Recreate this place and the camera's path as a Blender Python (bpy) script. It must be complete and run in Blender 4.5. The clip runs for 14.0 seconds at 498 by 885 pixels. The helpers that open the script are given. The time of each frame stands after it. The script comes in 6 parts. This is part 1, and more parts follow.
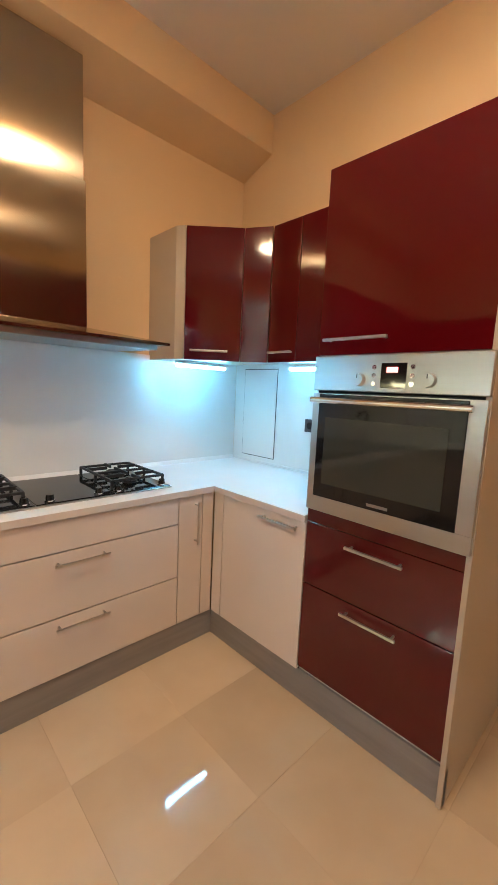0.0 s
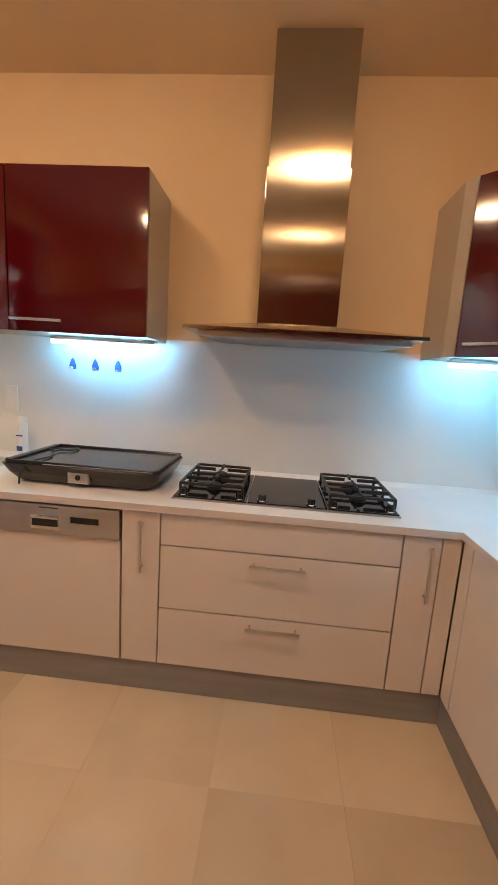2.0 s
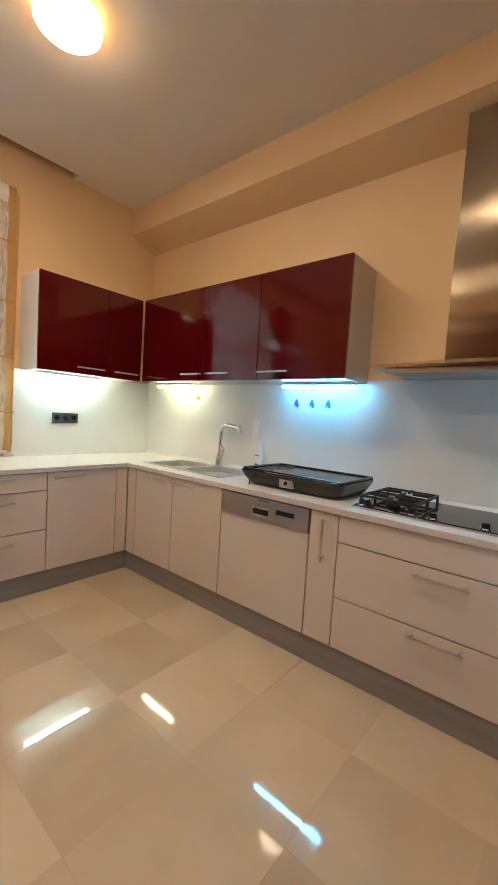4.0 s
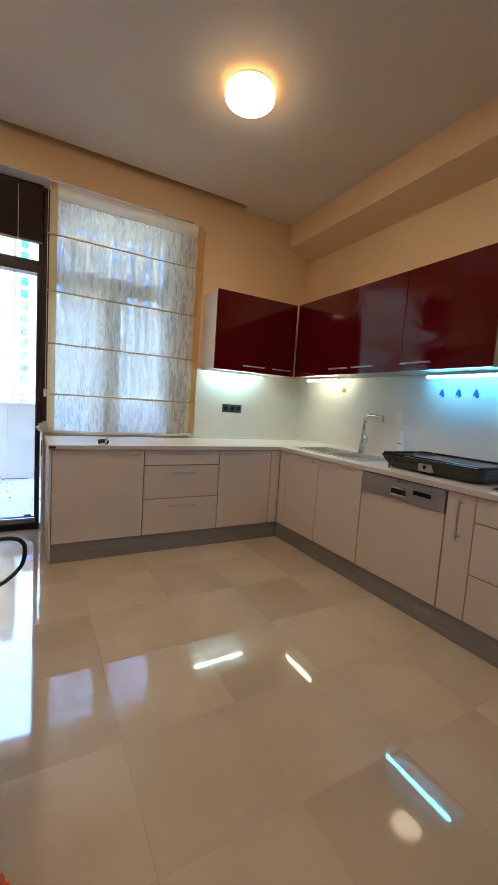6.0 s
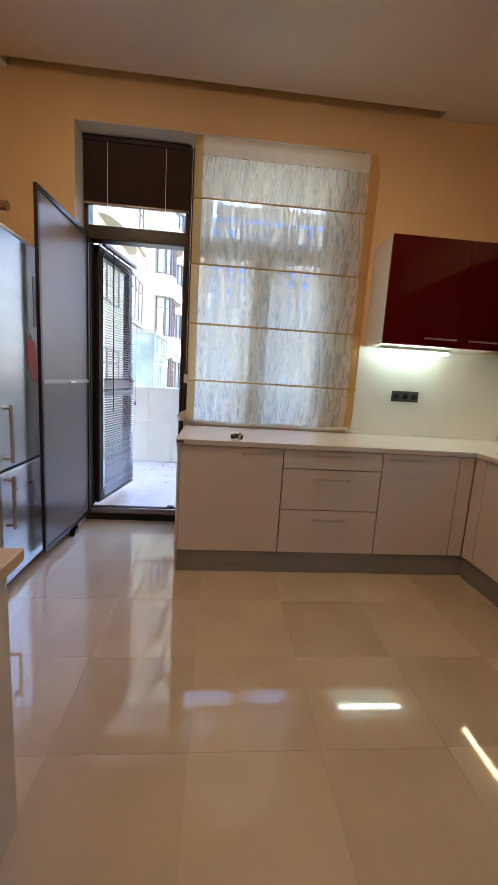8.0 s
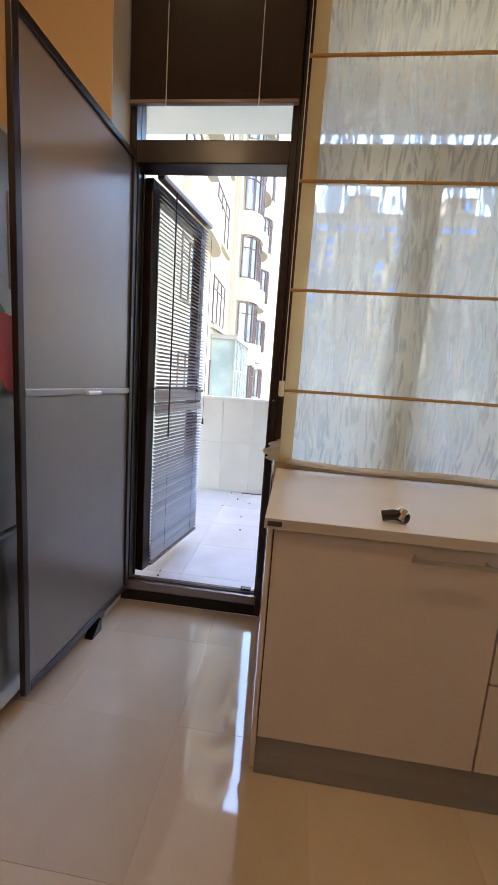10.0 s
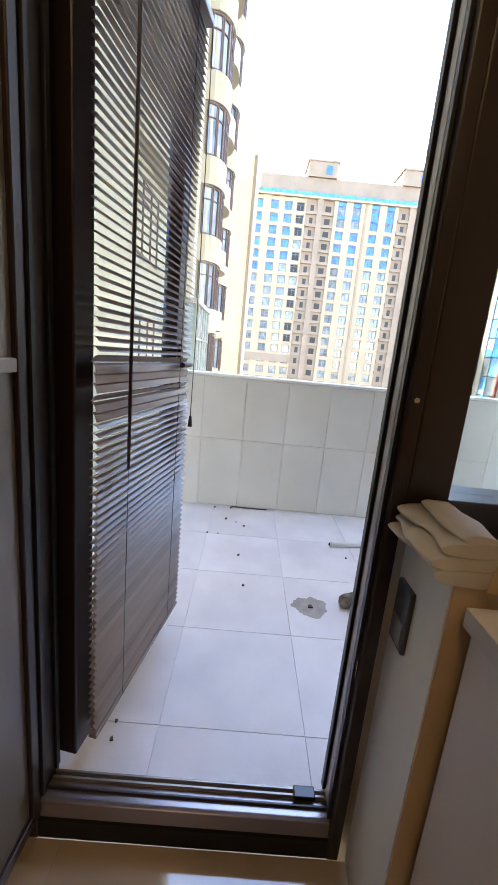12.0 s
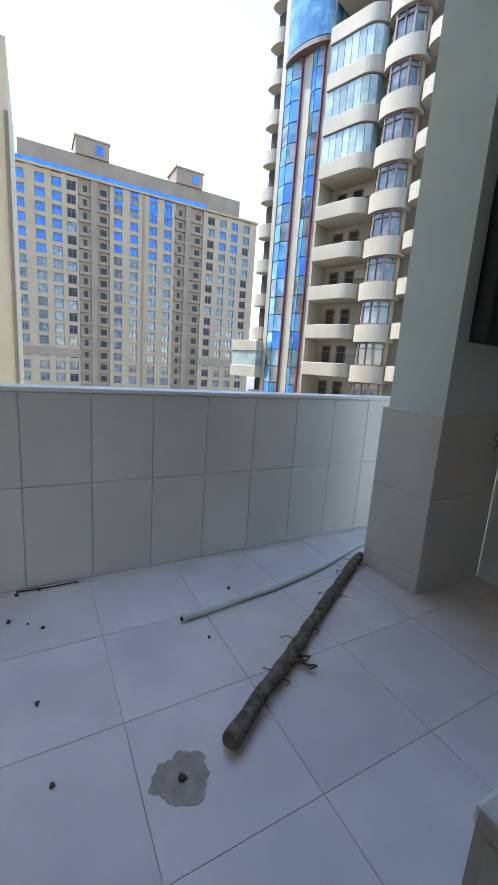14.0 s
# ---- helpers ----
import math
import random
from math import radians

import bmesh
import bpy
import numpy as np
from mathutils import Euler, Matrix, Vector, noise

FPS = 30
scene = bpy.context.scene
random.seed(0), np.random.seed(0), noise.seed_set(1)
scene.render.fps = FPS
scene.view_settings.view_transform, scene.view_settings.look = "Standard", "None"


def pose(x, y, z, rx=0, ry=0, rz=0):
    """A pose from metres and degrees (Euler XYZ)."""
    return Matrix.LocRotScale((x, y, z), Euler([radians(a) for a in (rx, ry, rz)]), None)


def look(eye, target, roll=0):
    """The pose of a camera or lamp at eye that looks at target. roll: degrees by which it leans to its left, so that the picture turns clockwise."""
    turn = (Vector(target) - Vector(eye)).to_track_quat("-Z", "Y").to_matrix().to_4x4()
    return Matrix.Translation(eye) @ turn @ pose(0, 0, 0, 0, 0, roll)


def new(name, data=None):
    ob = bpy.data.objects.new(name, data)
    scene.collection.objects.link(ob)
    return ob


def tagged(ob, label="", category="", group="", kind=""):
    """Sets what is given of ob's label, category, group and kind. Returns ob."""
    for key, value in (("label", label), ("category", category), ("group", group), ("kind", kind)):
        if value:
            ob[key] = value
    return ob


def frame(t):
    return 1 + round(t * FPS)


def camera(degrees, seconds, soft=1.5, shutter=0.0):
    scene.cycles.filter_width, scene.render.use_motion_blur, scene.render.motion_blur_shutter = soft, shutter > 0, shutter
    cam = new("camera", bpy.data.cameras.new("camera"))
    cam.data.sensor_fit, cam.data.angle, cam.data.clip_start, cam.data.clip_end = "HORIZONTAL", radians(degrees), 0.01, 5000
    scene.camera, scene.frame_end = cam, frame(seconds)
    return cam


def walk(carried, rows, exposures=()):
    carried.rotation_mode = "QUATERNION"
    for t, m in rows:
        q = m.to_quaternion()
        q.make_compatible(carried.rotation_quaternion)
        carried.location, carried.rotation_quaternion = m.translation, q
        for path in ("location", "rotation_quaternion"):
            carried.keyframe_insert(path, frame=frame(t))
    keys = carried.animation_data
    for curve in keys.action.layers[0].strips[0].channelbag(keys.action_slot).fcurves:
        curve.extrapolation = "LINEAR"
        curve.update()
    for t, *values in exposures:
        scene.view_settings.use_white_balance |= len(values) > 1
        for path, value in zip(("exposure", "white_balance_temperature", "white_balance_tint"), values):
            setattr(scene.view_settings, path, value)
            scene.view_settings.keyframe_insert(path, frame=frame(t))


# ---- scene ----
cam = camera(65.0, 14.0)
PATH = [
    (0, (-0.108, -1.567, 1.347), (1.27, -0.141, 1.085), 2.7),
    (0.5, (0.074, -1.477, 1.351), (1.238, 0.127, 1.08), 3.0),
    (1, (0.186, -1.462, 1.337), (0.972, 0.354, 1.049), 3.2),
    (1.5, (0.288, -1.488, 1.361), (0.659, 0.452, 1.047), 3.7),
    (2, (0.438, -1.46, 1.359), (0.297, 0.509, 1.038), 3.7),
    (2.5, (0.547, -1.491, 1.32), (0.018, 0.42, 1.057), 3.7),
    (3, (0.638, -1.584, 1.288), (-0.228, 0.208, 1.086), 3.3),
    (3.5, (0.74, -1.666, 1.275), (-0.353, 0.001, 1.116), 3.3),
    (6, (1.137, -1.995, 1.2), (-0.599, -1.019, 1.011), 3.8),
    (6.5, (1.152, -1.927, 1.183), (-0.653, -1.1, 0.943), 3.0),
    (7, (1.015, -1.799, 1.177), (-0.851, -1.138, 0.891), 3.0),
    (7.5, (0.814, -1.706, 1.196), (-1.109, -1.253, 0.889), 3.5),
    (8, (0.512, -1.661, 1.221), (-1.454, -1.488, 0.899), 3.5),
    (8.5, (0.185, -1.656, 1.2), (-1.786, -1.801, 0.888), 3.2),
    (11, (-1.332, -2.076, 1.219), (-3.296, -2.292, 0.912), 4.1),
    (11.5, (-1.61, -2.184, 1.196), (-3.574, -2.297, 0.837), 4.8),
    (12, (-1.933, -2.247, 1.181), (-3.886, -2.219, 0.749), 5.4),
    (12.5, (-2.201, -2.309, 1.175), (-4.133, -2.094, 0.703), 5.1),
    (13, (-2.387, -2.336, 1.191), (-4.274, -1.852, 0.738), 4.8),
    (13.5, (-2.59, -2.274, 1.195), (-4.407, -1.558, 0.763), 4.3),
    (14, (-2.747, -2.189, 1.2), (-4.462, -1.235, 0.813), 4.0),
]
walk(cam, [(t, look(eye, target, roll)) for t, eye, target, roll in PATH],
     [(0.0, 5.75, 6000, 16), (1.0, 5.6, 6200, 19), (2.5, 5.4, 6450, 24), (3.5, 5.45, 5700, 12), (6.0, 4.8, 5300, 8), (7.5, 4.5, 6100, 14), (8.5, 4.5, 6000, 15), (11.0, 4.15, 7000, 14), (12.0, 3.9, 7000, 14), (12.5, 3.65, 7300, 14), (13.2, 3.1, 7300, 13), (13.6, 2.7, 6700, 12), (14.0, 2.45, 6300, 10)])


# ---------------------------------------------------------------- light
world = bpy.data.worlds.new("world")
scene.world = world
world.use_nodes = True
wn = world.node_tree
sky = wn.nodes.new("ShaderNodeTexSky")
sky.sky_type = "NISHITA"
sky.sun_disc = False
SUN_EL, SUN_AZ = 62.0, 218.0          # height, and compass direction the light comes from (0 = +y, 90 = +x)
sky.sun_elevation, sky.sun_rotation = radians(SUN_EL), radians(SUN_AZ)
sky.dust_density = 0.2
sky.air_density = 1.0
wn.nodes["Background"].inputs[1].default_value = 0.14
wn.links.new(sky.outputs[0], wn.nodes["Background"].inputs[0])
sun = new("sun", bpy.data.lights.new("sun", "SUN"))
sun.data.energy, sun.data.angle, sun.data.color = 2.0, radians(0.6), (1.0, 0.95, 0.86)
sdir = Vector((math.sin(radians(SUN_AZ)) * math.cos(radians(SUN_EL)), math.cos(radians(SUN_AZ)) * math.cos(radians(SUN_EL)), math.sin(radians(SUN_EL))))
sun.matrix_world = look(sdir * 50, (0, 0, 0))

# ---------------------------------------------------------------- materials


def base_mat(name, colour, rough=0.5, metal=0.0, **kw):
    m = bpy.data.materials.new(name)
    m.use_nodes = True
    b = m.node_tree.nodes["Principled BSDF"]
    b.inputs["Base Color"].default_value = (*colour, 1)
    b.inputs["Roughness"].default_value = rough
    b.inputs["Metallic"].default_value = metal
    for k, v in kw.items():
        b.inputs[k.replace("_", " ")].default_value = v
    return m, m.node_tree, b


def mixed(name, c1, c2, scale, rough=0.5, metal=0.0, r2=None, bump=0.0, bscale=None, stretch=(1, 1, 1), detail=6, obj_random=0.0, contrast=(0.35, 0.65), **kw):
    """Two colours mixed by noise at two scales, with roughness variation and a fine bump."""
    m, nt, b = base_mat(name, c1, rough, metal, **kw)
    N, L = nt.nodes, nt.links
    tc = N.new("ShaderNodeTexCoord")
    mp = N.new("ShaderNodeMapping")
    mp.inputs["Scale"].default_value = stretch
    geo = N.new("ShaderNodeNewGeometry")
    L.new(geo.outputs["Position"], mp.inputs[0])
    src = mp.outputs[0]
    if obj_random:
        info = N.new("ShaderNodeObjectInfo")
        add = N.new("ShaderNodeVectorMath")
        add.operation = "MULTIPLY_ADD"
        comb = N.new("ShaderNodeCombineXYZ")
        for i in range(3):
            L.new(info.outputs["Random"], comb.inputs[i])
        L.new(comb.outputs[0], add.inputs[0])
        add.inputs[1].default_value = (37.0, 91.0, 53.0)
        L.new(src, add.inputs[2])
        src = add.outputs[0]
    n1 = N.new("ShaderNodeTexNoise")
    n1.inputs["Scale"].default_value, n1.inputs["Detail"].default_value = scale, detail
    L.new(src, n1.inputs["Vector"])
    ramp = N.new("ShaderNodeValToRGB")
    ramp.color_ramp.elements[0].position, ramp.color_ramp.elements[1].position = contrast
    ramp.color_ramp.elements[0].color, ramp.color_ramp.elements[1].color = (*c1, 1), (*c2, 1)
    L.new(n1.outputs["Fac"], ramp.inputs[0])
    col = ramp.outputs[0]
    if obj_random:
        hsv = N.new("ShaderNodeHueSaturation")
        mr = N.new("ShaderNodeMapRange")
        mr.inputs["To Min"].default_value, mr.inputs["To Max"].default_value = 1 - obj_random, 1 + obj_random
        L.new(info.outputs["Random"], mr.inputs["Value"])
        L.new(mr.outputs[0], hsv.inputs["Value"])
        L.new(col, hsv.inputs["Color"])
        col = hsv.outputs[0]
    L.new(col, b.inputs["Base Color"])
    n2 = N.new("ShaderNodeTexNoise")
    n2.inputs["Scale"].default_value, n2.inputs["Detail"].default_value = (bscale or scale * 12), 4
    L.new(src, n2.inputs["Vector"])
    if r2 is not None:
        rr = N.new("ShaderNodeMapRange")
        rr.inputs["To Min"].default_value, rr.inputs["To Max"].default_value = rough, r2
        rr.inputs["From Min"].default_value, rr.inputs["From Max"].default_value = 0.3, 0.7
        L.new(n1.outputs["Fac"], rr.inputs["Value"])
        L.new(rr.outputs[0], b.inputs["Roughness"])
    if bump:
        bp = N.new("ShaderNodeBump")
        bp.inputs["Strength"].default_value, bp.inputs["Distance"].default_value = bump, 0.002
        L.new(n2.outputs["Fac"], bp.inputs["Height"])
        L.new(bp.outputs[0], b.inputs["Normal"])
    return m


def glow(name, colour, strength):
    m, nt, b = base_mat(name, (0.8, 0.8, 0.8), 0.4)
    b.inputs["Emission Color"].default_value = (*colour, 1)
    b.inputs["Emission Strength"].default_value = strength
    return m


def clear_glass(name, tint=(0.95, 0.98, 0.97), gloss=0.08, rough=0.0):
    """Thin window glass: see-through with a faint mirror."""
    m = bpy.data.materials.new(name)
    m.use_nodes = True
    N, L = m.node_tree.nodes, m.node_tree.links
    N.remove(N["Principled BSDF"])
    t, g, mx, fr = N.new("ShaderNodeBsdfTransparent"), N.new("ShaderNodeBsdfGlossy"), N.new("ShaderNodeMixShader"), N.new("ShaderNodeLayerWeight")
    t.inputs[0].default_value = (*tint, 1)
    g.inputs["Roughness"].default_value = rough
    fr.inputs["Blend"].default_value = gloss
    L.new(fr.outputs["Facing"], mx.inputs[0])
    L.new(t.outputs[0], mx.inputs[1])
    L.new(g.outputs[0], mx.inputs[2])
    L.new(mx.outputs[0], N["Material Output"].inputs[0])
    return m


M_wall = mixed("wall_paint", (0.67, 0.475, 0.27), (0.71, 0.515, 0.295), 1.3, 0.55, bump=0.08, bscale=90)
M_ceil = mixed("ceiling_paint", (0.68, 0.605, 0.51), (0.72, 0.645, 0.55), 0.8, 0.7, bump=0.05, bscale=60)
M_white = mixed("reveal_paint", (0.72, 0.70, 0.66), (0.78, 0.76, 0.72), 2, 0.6, bump=0.06)
M_cab = mixed("cabinet_laminate", (0.60, 0.525, 0.475), (0.63, 0.55, 0.50), 1.5, 0.38, r2=0.44, bump=0.03, bscale=300)
M_carc = mixed("carcass_panel", (0.55, 0.50, 0.46), (0.58, 0.53, 0.49), 2, 0.5)
M_champ = mixed("champagne_panel", (0.42, 0.35, 0.27), (0.45, 0.375, 0.29), 2, 0.35, r2=0.42, bump=0.03, bscale=250)
M_top = mixed("worktop_laminate", (0.72, 0.70, 0.68), (0.77, 0.75, 0.73), 3, 0.28, r2=0.36, bump=0.02, bscale=200)
M_edge = mixed("worktop_edge", (0.55, 0.49, 0.46), (0.58, 0.52, 0.49), 3, 0.45)
M_splash = mixed("splash_panel", (0.70, 0.69, 0.66), (0.74, 0.73, 0.70), 1.0, 0.30, r2=0.36)
M_red = mixed("red_lacquer", (0.066, 0.0014, 0.0032), (0.074, 0.0017, 0.0038), 1.2, 0.06, r2=0.085, Coat_Weight=0.3, Coat_Roughness=0.05)
M_plinth = mixed("plinth_alu", (0.23, 0.22, 0.225), (0.28, 0.265, 0.27), 3, 0.35, metal=0.3, r2=0.45, stretch=(1, 1, 8))
M_steel = mixed("brushed_steel", (0.46, 0.445, 0.42), (0.52, 0.505, 0.48), 2, 0.27, metal=1.0, r2=0.33, stretch=(0.6, 0.6, 6))
M_steelH = mixed("brushed_steel_duct", (0.42, 0.35, 0.25), (0.46, 0.39, 0.285), 2, 0.13, metal=1.0, r2=0.17, Anisotropic=0.95)
tan_node = M_steelH.node_tree.nodes.new("ShaderNodeTangent")
tan_node.direction_type, tan_node.axis = "RADIAL", "Z"
M_steelH.node_tree.links.new(tan_node.outputs[0], M_steelH.node_tree.nodes["Principled BSDF"].inputs["Tangent"])
M_chrome, _, _ = base_mat("chrome", (0.75, 0.74, 0.73), 0.12, 1.0)
M_nickel = mixed("satin_nickel", (0.55, 0.52, 0.49), (0.6, 0.57, 0.54), 5, 0.3, metal=1.0)
M_blackglass, _, _ = base_mat("black_glass", (0.006, 0.006, 0.007), 0.06)
M_iron = mixed("cast_iron", (0.012, 0.012, 0.013), (0.02, 0.02, 0.021), 30, 0.5, bump=0.3, bscale=400)
M_blackplastic = mixed("black_plastic", (0.010, 0.010, 0.011), (0.014, 0.014, 0.015), 10, 0.18, r2=0.25)
# near-black; also stands for the shade in gaps, holes and grips
M_dark = mixed("dark_gap", (0.005, 0.0045, 0.004), (0.008, 0.007, 0.006), 10, 0.8)
M_brown = mixed("brown_aluminium", (0.018, 0.0095, 0.0092), (0.022, 0.0115, 0.011), 6, 0.30, r2=0.4)
M_brownsh = mixed("brown_slat", (0.26, 0.20, 0.195), (0.29, 0.225, 0.22), 6, 0.24, obj_random=0.14)
M_seal, _, _ = base_mat("grey_seal", (0.30, 0.27, 0.25), 0.35, 0.7)
M_tile = mixed("polished_tile", (0.47, 0.37, 0.262), (0.56, 0.455, 0.335), 2.2, 0.03, r2=0.07, obj_random=0.085, contrast=(0.3, 0.75), bump=0.012, bscale=3.0)
M_tile.node_tree.nodes["Principled BSDF"].inputs["Specular IOR Level"].default_value = 1.0
M_grout = mixed("tile_grout", (0.45, 0.355, 0.25), (0.54, 0.44, 0.325), 3, 0.8)
M_btile = mixed("balcony_tile", (0.66, 0.605, 0.60), (0.77, 0.72, 0.715), 3.4, 0.42, r2=0.6, obj_random=0.02, bump=0.08, bscale=120)
M_bgrout = mixed("balcony_grout", (0.36, 0.325, 0.305), (0.68, 0.63, 0.62), 2.6, 0.9, contrast=(0.34, 0.50))
M_ptile = mixed("parapet_tile", (0.58, 0.565, 0.535), (0.64, 0.625, 0.595), 2.0, 0.35, r2=0.5, obj_random=0.02)
M_glass = clear_glass("window_glass")
M_cable, _, _ = base_mat("black_cable", (0.01, 0.01, 0.01), 0.4)
M_thresh = mixed("threshold_metal", (0.27, 0.235, 0.24), (0.30, 0.265, 0.27), 5, 0.26, metal=0.7)
M_cablew, _, _ = base_mat("beige_cable", (0.45, 0.36, 0.28), 0.5)
M_orange, _, _ = base_mat("orange_plug", (0.7, 0.12, 0.04), 0.4)

M_plast = mixed("white_plastic", (0.75, 0.74, 0.72), (0.8, 0.79, 0.77), 8, 0.35)
M_socket, _, _ = base_mat("graphite_socket", (0.05, 0.05, 0.05), 0.35)
M_tube_cyan = glow("tube_cool", (0.18, 0.68, 1.0), 1.5)
M_tube_warm = glow("tube_warm", (1.0, 0.88, 0.45), 1.25)
M_tube_neutral = glow("tube_neutral", (0.78, 1.0, 0.78), 1.25)
M_lamp = glow("lamp_diffuser", (1.0, 0.72, 0.42), 2.1)
M_lampside = glow("lamp_rim", (1.0, 0.50, 0.15), 0.24)

# ---------------------------------------------------------------- mesh helpers


def cuboid(x0, x1, y0, y1, z0, z1, bev=0.0, bm=None):
    bm = bm or bmesh.new()
    r = bmesh.ops.create_cube(bm, size=1.0)
    vs = r["verts"]
    for v in vs:
        v.co = Vector(((x0 + x1) / 2 + v.co.x * (x1 - x0), (y0 + y1) / 2 + v.co.y * (y1 - y0), (z0 + z1) / 2 + v.co.z * (z1 - z0)))
    if bev:
        es = {e for v in vs for e in v.link_edges}
        bmesh.ops.bevel(bm, geom=list(es), offset=bev, segments=2, affect="EDGES", profile=0.5)
    return bm


def rod(a, b, r, seg=12, bm=None, r2=None):
    bm = bm or bmesh.new()
    a, b = Vector(a), Vector(b)
    d = b - a
    res = bmesh.ops.create_cone(bm, cap_ends=True, segments=seg, radius1=r, radius2=r if r2 is None else r2, depth=d.length)
    m = Matrix.Translation((a + b) / 2) @ d.to_track_quat("Z", "Y").to_matrix().to_4x4()
    bmesh.ops.transform(bm, matrix=m, verts=res["verts"])
    return bm


def prism(poly, z0, z1, axis="z", bev=0.0, bm=None):
    """Extrude a polygon. axis z: (x, y) points; axis x: (y, z) points between x = z0..z1; axis y: (x, z) points."""
    bm = bm or bmesh.new()
    put = {"z": lambda p, h: (p[0], p[1], h), "x": lambda p, h: (h, p[0], p[1]), "y": lambda p, h: (p[0], h, p[1])}[axis]
    lo = [bm.verts.new(put(p, z0)) for p in poly]
    hi = [bm.verts.new(put(p, z1)) for p in poly]
    fs = [bm.faces.new(lo), bm.faces.new(hi)]
    n = len(poly)
    for i in range(n):
        fs.append(bm.faces.new((lo[i], lo[(i + 1) % n], hi[(i + 1) % n], hi[i])))
    bmesh.ops.recalc_face_normals(bm, faces=fs)
    if bev:
        es = {e for f in fs for e in f.edges}
        bmesh.ops.bevel(bm, geom=list(es), offset=bev, segments=2, affect="EDGES", profile=0.5)
    return bm


def tube(points, r, seg=8, bm=None, taper=None):
    """A round tube along a smoothed line of points."""
    bm = bm or bmesh.new()
    P = [Vector(p) for p in points]
    fine = []
    for i in range(len(P) - 1):
        p0, p1, p2, p3 = P[max(i - 1, 0)], P[i], P[i + 1], P[min(i + 2, len(P) - 1)]
        for k in range(6):
            t = k / 6
            fine.append(0.5 * ((2 * p1) + (p2 - p0) * t + (2 * p0 - 5 * p1 + 4 * p2 - p3) * t * t + (3 * p1 - p0 - 3 * p2 + p3) * t ** 3))
    fine.append(P[-1])
    rings = []
    up = Vector((0.13, 0.27, 0.95))
    for i, p in enumerate(fine):
        d = (fine[min(i + 1, len(fine) - 1)] - fine[max(i - 1, 0)]).normalized()
        u = d.cross(up)
        u = u.normalized() if u.length > 1e-4 else Vector((1, 0, 0))
        w = d.cross(u)
        rr = r if taper is None else taper(i / (len(fine) - 1))
        rings.append([bm.verts.new(p + rr * (u * math.cos(a) + w * math.sin(a))) for a in [2 * math.pi * j / seg for j in range(seg)]])
    for a, b in zip(rings, rings[1:]):
        for j in range(seg):
            bm.faces.new((a[j], a[(j + 1) % seg], b[(j + 1) % seg], b[j])).smooth = True
    bm.faces.new(rings[0])
    bm.faces.new(rings[-1])
    bmesh.ops.recalc_face_normals(bm, faces=bm.faces[:])
    return bm


ORIGIN = {}


def part(name, bm, material, parent=None, label="", local=False, smooth=False, kind=""):
    """Links a bmesh as one mesh object; points are in world coordinates unless local."""
    me = bpy.data.meshes.new(name)
    o = ORIGIN.get(parent, Vector()) if parent else Vector()
    if not local and parent is not None:
        bmesh.ops.translate(bm, vec=-o, verts=bm.verts[:])
    bm.to_mesh(me)
    bm.free()
    if smooth:
        me.shade_smooth()
    for m in (material if isinstance(material, (list, tuple)) else [material]):
        me.materials.append(m)
    ob = new(name, me)
    if parent is not None:
        ob.parent = parent
        ORIGIN[ob] = o
    if label or kind:
        tagged(ob, label, kind=kind)
    return ob


def thing(name, at, label, category, group="", kind="", turn=0):
    ob = new(name)
    ob.empty_display_size = 0.05
    ob.matrix_basis = pose(*at, 0, 0, turn)
    ORIGIN[ob] = Vector(at)
    return tagged(ob, label, category, group, kind)


def setting(name, bm, material, label, category):
    return tagged(part(name, bm, material), label, category, kind="structure")


def bar_handle(parent, a, b, out, name="handle"):
    """A slim square bar handle from a to b on two posts; out: the vector back to the front it sits on."""
    a, b, out = Vector(a), Vector(b), Vector(out)
    bm = bmesh.new()
    lo, hi = Vector([min(p, q) for p, q in zip(a, b)]), Vector([max(p, q) for p, q in zip(a, b)])
    e = 0.0055
    cuboid(lo.x - e, hi.x + e, lo.y - e, hi.y + e, lo.z - e, hi.z + e, 0.002, bm)
    d = (b - a).normalized()
    for p in (a + d * 0.012, b - d * 0.012):
        rod(p, p + out, 0.0045, 8, bm)
    return part(name, bm, M_nickel, parent, "brushed nickel bar handle")


# ---------------------------------------------------------------- the room
WX, EX, NY, SY, CZ = -2.47, 1.85, 0.63, -3.42, 3.10     # inner faces of the walls, ceiling
OX = -2.85                                             # outer face of the window wall
DY0, DY1, WY1 = -2.69, -1.905, -0.70                   # door opening, window opening
OT = 2.845                                             # top of the openings
FX0, FX1 = -2.755, -2.645                             # window frame
TX0 = -2.737                                           # outer edge of the threshold
WS = 0.87                                              # window sill

setting("wall_north", cuboid(OX, EX + 0.2, NY, NY + 0.25, -0.25, 3.45), M_wall, "warm cream painted kitchen wall", "wall")
setting("wall_east", cuboid(EX, EX + 0.2, SY - 0.25, NY, -0.25, 3.45), M_wall, "warm cream painted kitchen wall", "wall")
setting("wall_south", cuboid(OX, EX + 0.2, SY - 0.25, SY, -0.25, 3.45), M_wall, "warm cream painted kitchen wall", "wall")
bm = bmesh.new()
cuboid(OX, WX, SY, DY0, -0.25, 3.45, 0, bm)
cuboid(OX, WX, WY1, NY, -0.25, 3.45, 0, bm)
cuboid(OX, WX, DY0, WY1, OT, 3.45, 0, bm)
cuboid(OX, WX, DY1, WY1, -0.25, WS, 0, bm)
setting("wall_west", bm, M_wall, "cream painted wall with balcony door and window openings", "wall")
bm = bmesh.new()
cuboid(FX1 - 0.002, WX - 0.003, DY0 - 0.001, DY0 + 0.003, 0, OT - 0.003, 0, bm)
